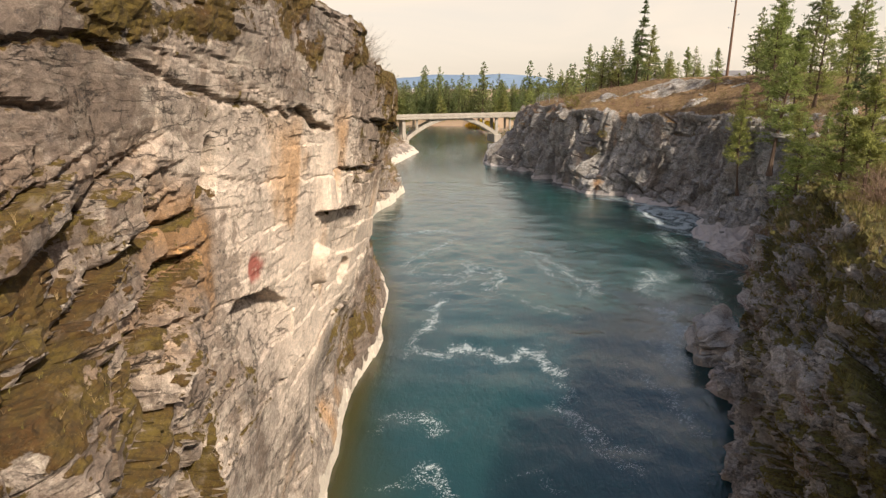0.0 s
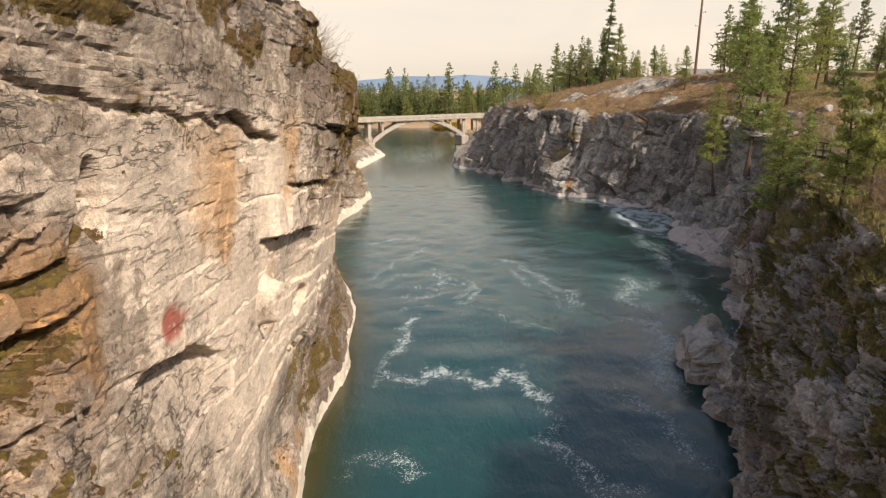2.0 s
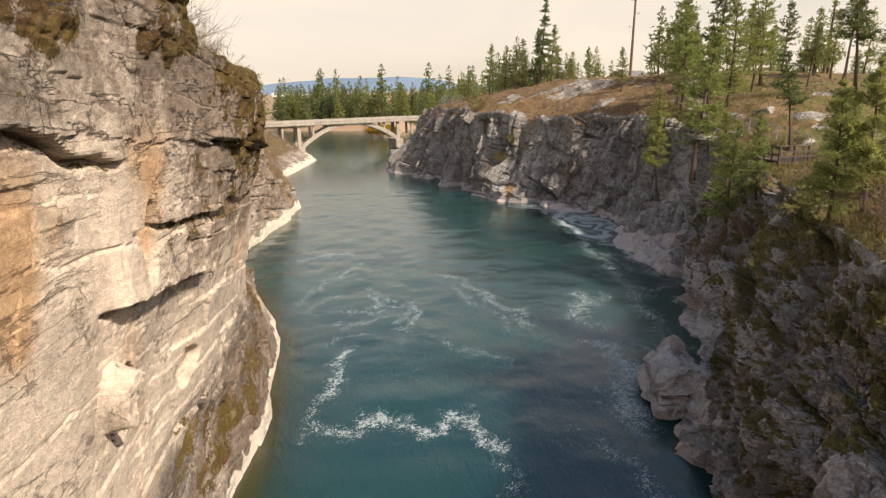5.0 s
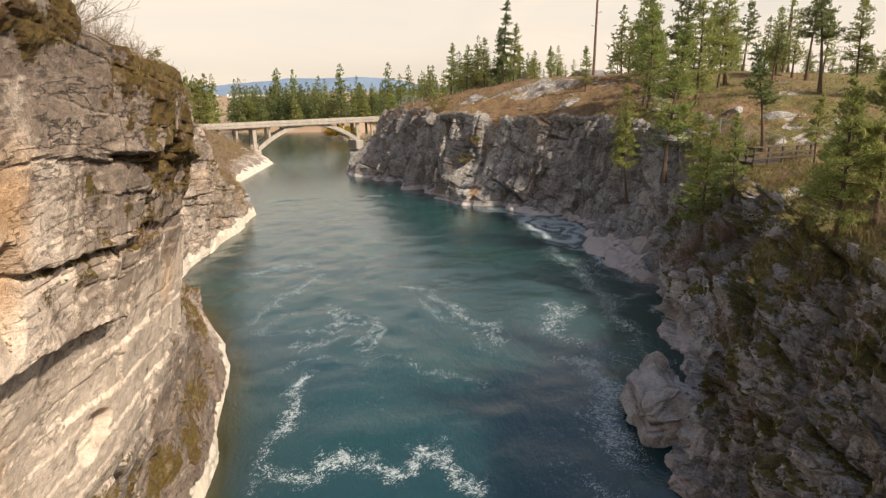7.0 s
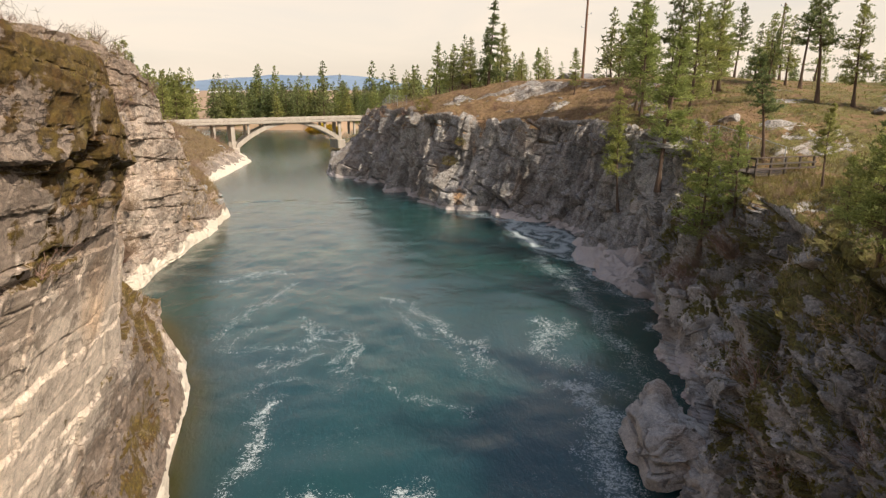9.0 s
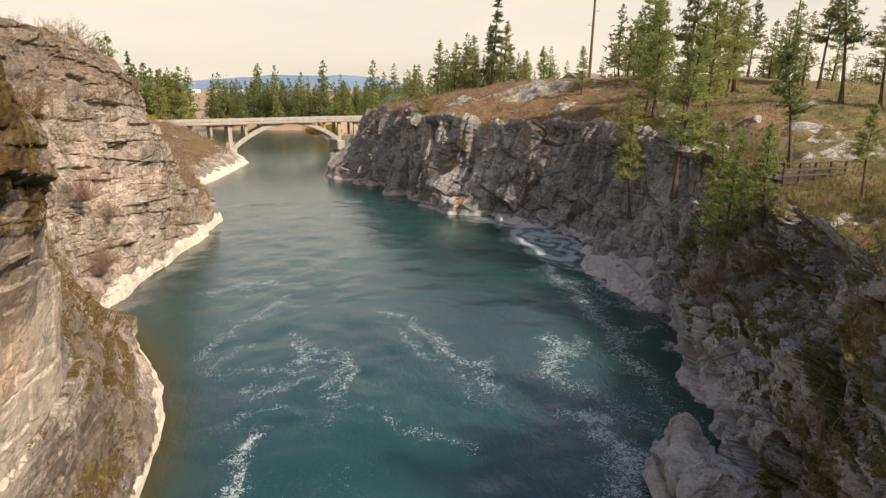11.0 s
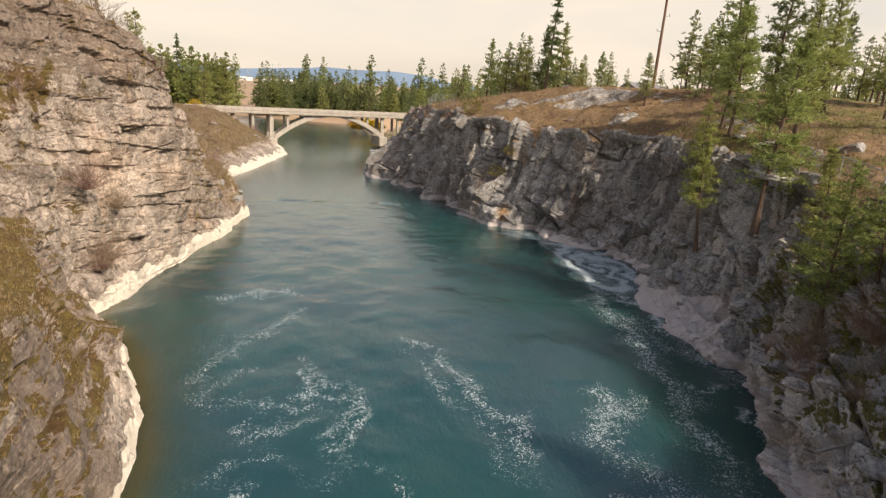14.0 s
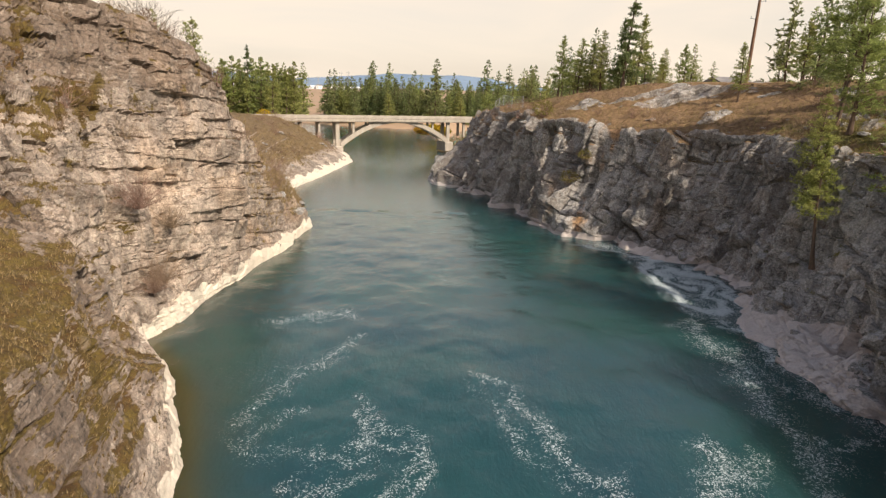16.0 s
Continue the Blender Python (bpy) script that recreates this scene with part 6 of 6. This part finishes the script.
# ---- far buildings and pylons ----
def make_house(x, y, z, w, d, h, turn, wall, roof, words, group=""):
    root = thing("building", pose(x, y, z, 0, 0, turn), words, "building", group)
    part("wall", boxed((w, d, h), (0, 0, h / 2)), wall, root)
    bm = bmesh.new()
    o, r = 0.3, min(w, d) * 0.22
    vs = [bm.verts.new(c) for c in ((-w / 2 - o, -d / 2 - o, h), (w / 2 + o, -d / 2 - o, h), (w / 2 + o, d / 2 + o, h), (-w / 2 - o, d / 2 + o, h), (-w / 2 - o, 0, h + r), (w / 2 + o, 0, h + r))]
    for q in ((0, 1, 5, 4), (2, 3, 4, 5), (0, 4, 3), (1, 2, 5), (3, 2, 1, 0)):
        bm.faces.new([vs[k] for k in q])
    part("roof", bm, roof, root)
    for k in range(max(2, int(w / 6))):
        part("window", boxed((w * 0.06, 0.08, h * 0.3), (-w / 2 + w * (k + 0.5) / max(2, int(w / 6)), -d / 2 - 0.03, h * 0.55)), M_DARKROOF, root)
    return root


def make_far_buildings():
    rng = np.random.default_rng(4)
    for k in range(30):
        x = -560 + 15.5 * k + rng.uniform(-4, 4)
        y = 1480 + rng.uniform(-60, 120)
        make_house(x, y, 11, rng.uniform(10, 24), rng.uniform(9, 14), rng.uniform(4, 9), rng.uniform(-15, 15), M_WHITEWALL, M_WHITEWALL if k % 3 else M_DARKROOF, "white building of the distant town", "distant town")
    make_house(58.0, 150.0, 16.6, 7, 6, 2.8, 15, M_WHITEWALL, M_DARKROOF, "small white house behind the pines")
    make_house(74.0, 128.0, 15.4, 6, 5, 2.4, -10, M_WHITEWALL, M_BLUE, "small house with a blue roof behind the pines")
    for x, y, h in ((-205, 1300, 40), (-190, 1300, 41), (-262, 1350, 30), (-280, 1350, 30), (-300, 1400, 28)):
        root = thing("power_pylon", pose(x, y, 8), "thin grey power pylon on the far plain", "pylon", "distant pylons")
        for s in (-1, 1):
            rod_part("leg", (s * 2.2, 0, 0), (s * 1.4, 0, h), 0.35, 0.25, M_STEEL, root, 6)
        for u in (0.75, 0.93):
            rod_part("crossarm", (-5, 0, h * u), (5, 0, h * u), 0.25, 0.25, M_STEEL, root, 6)


make_far_buildings()
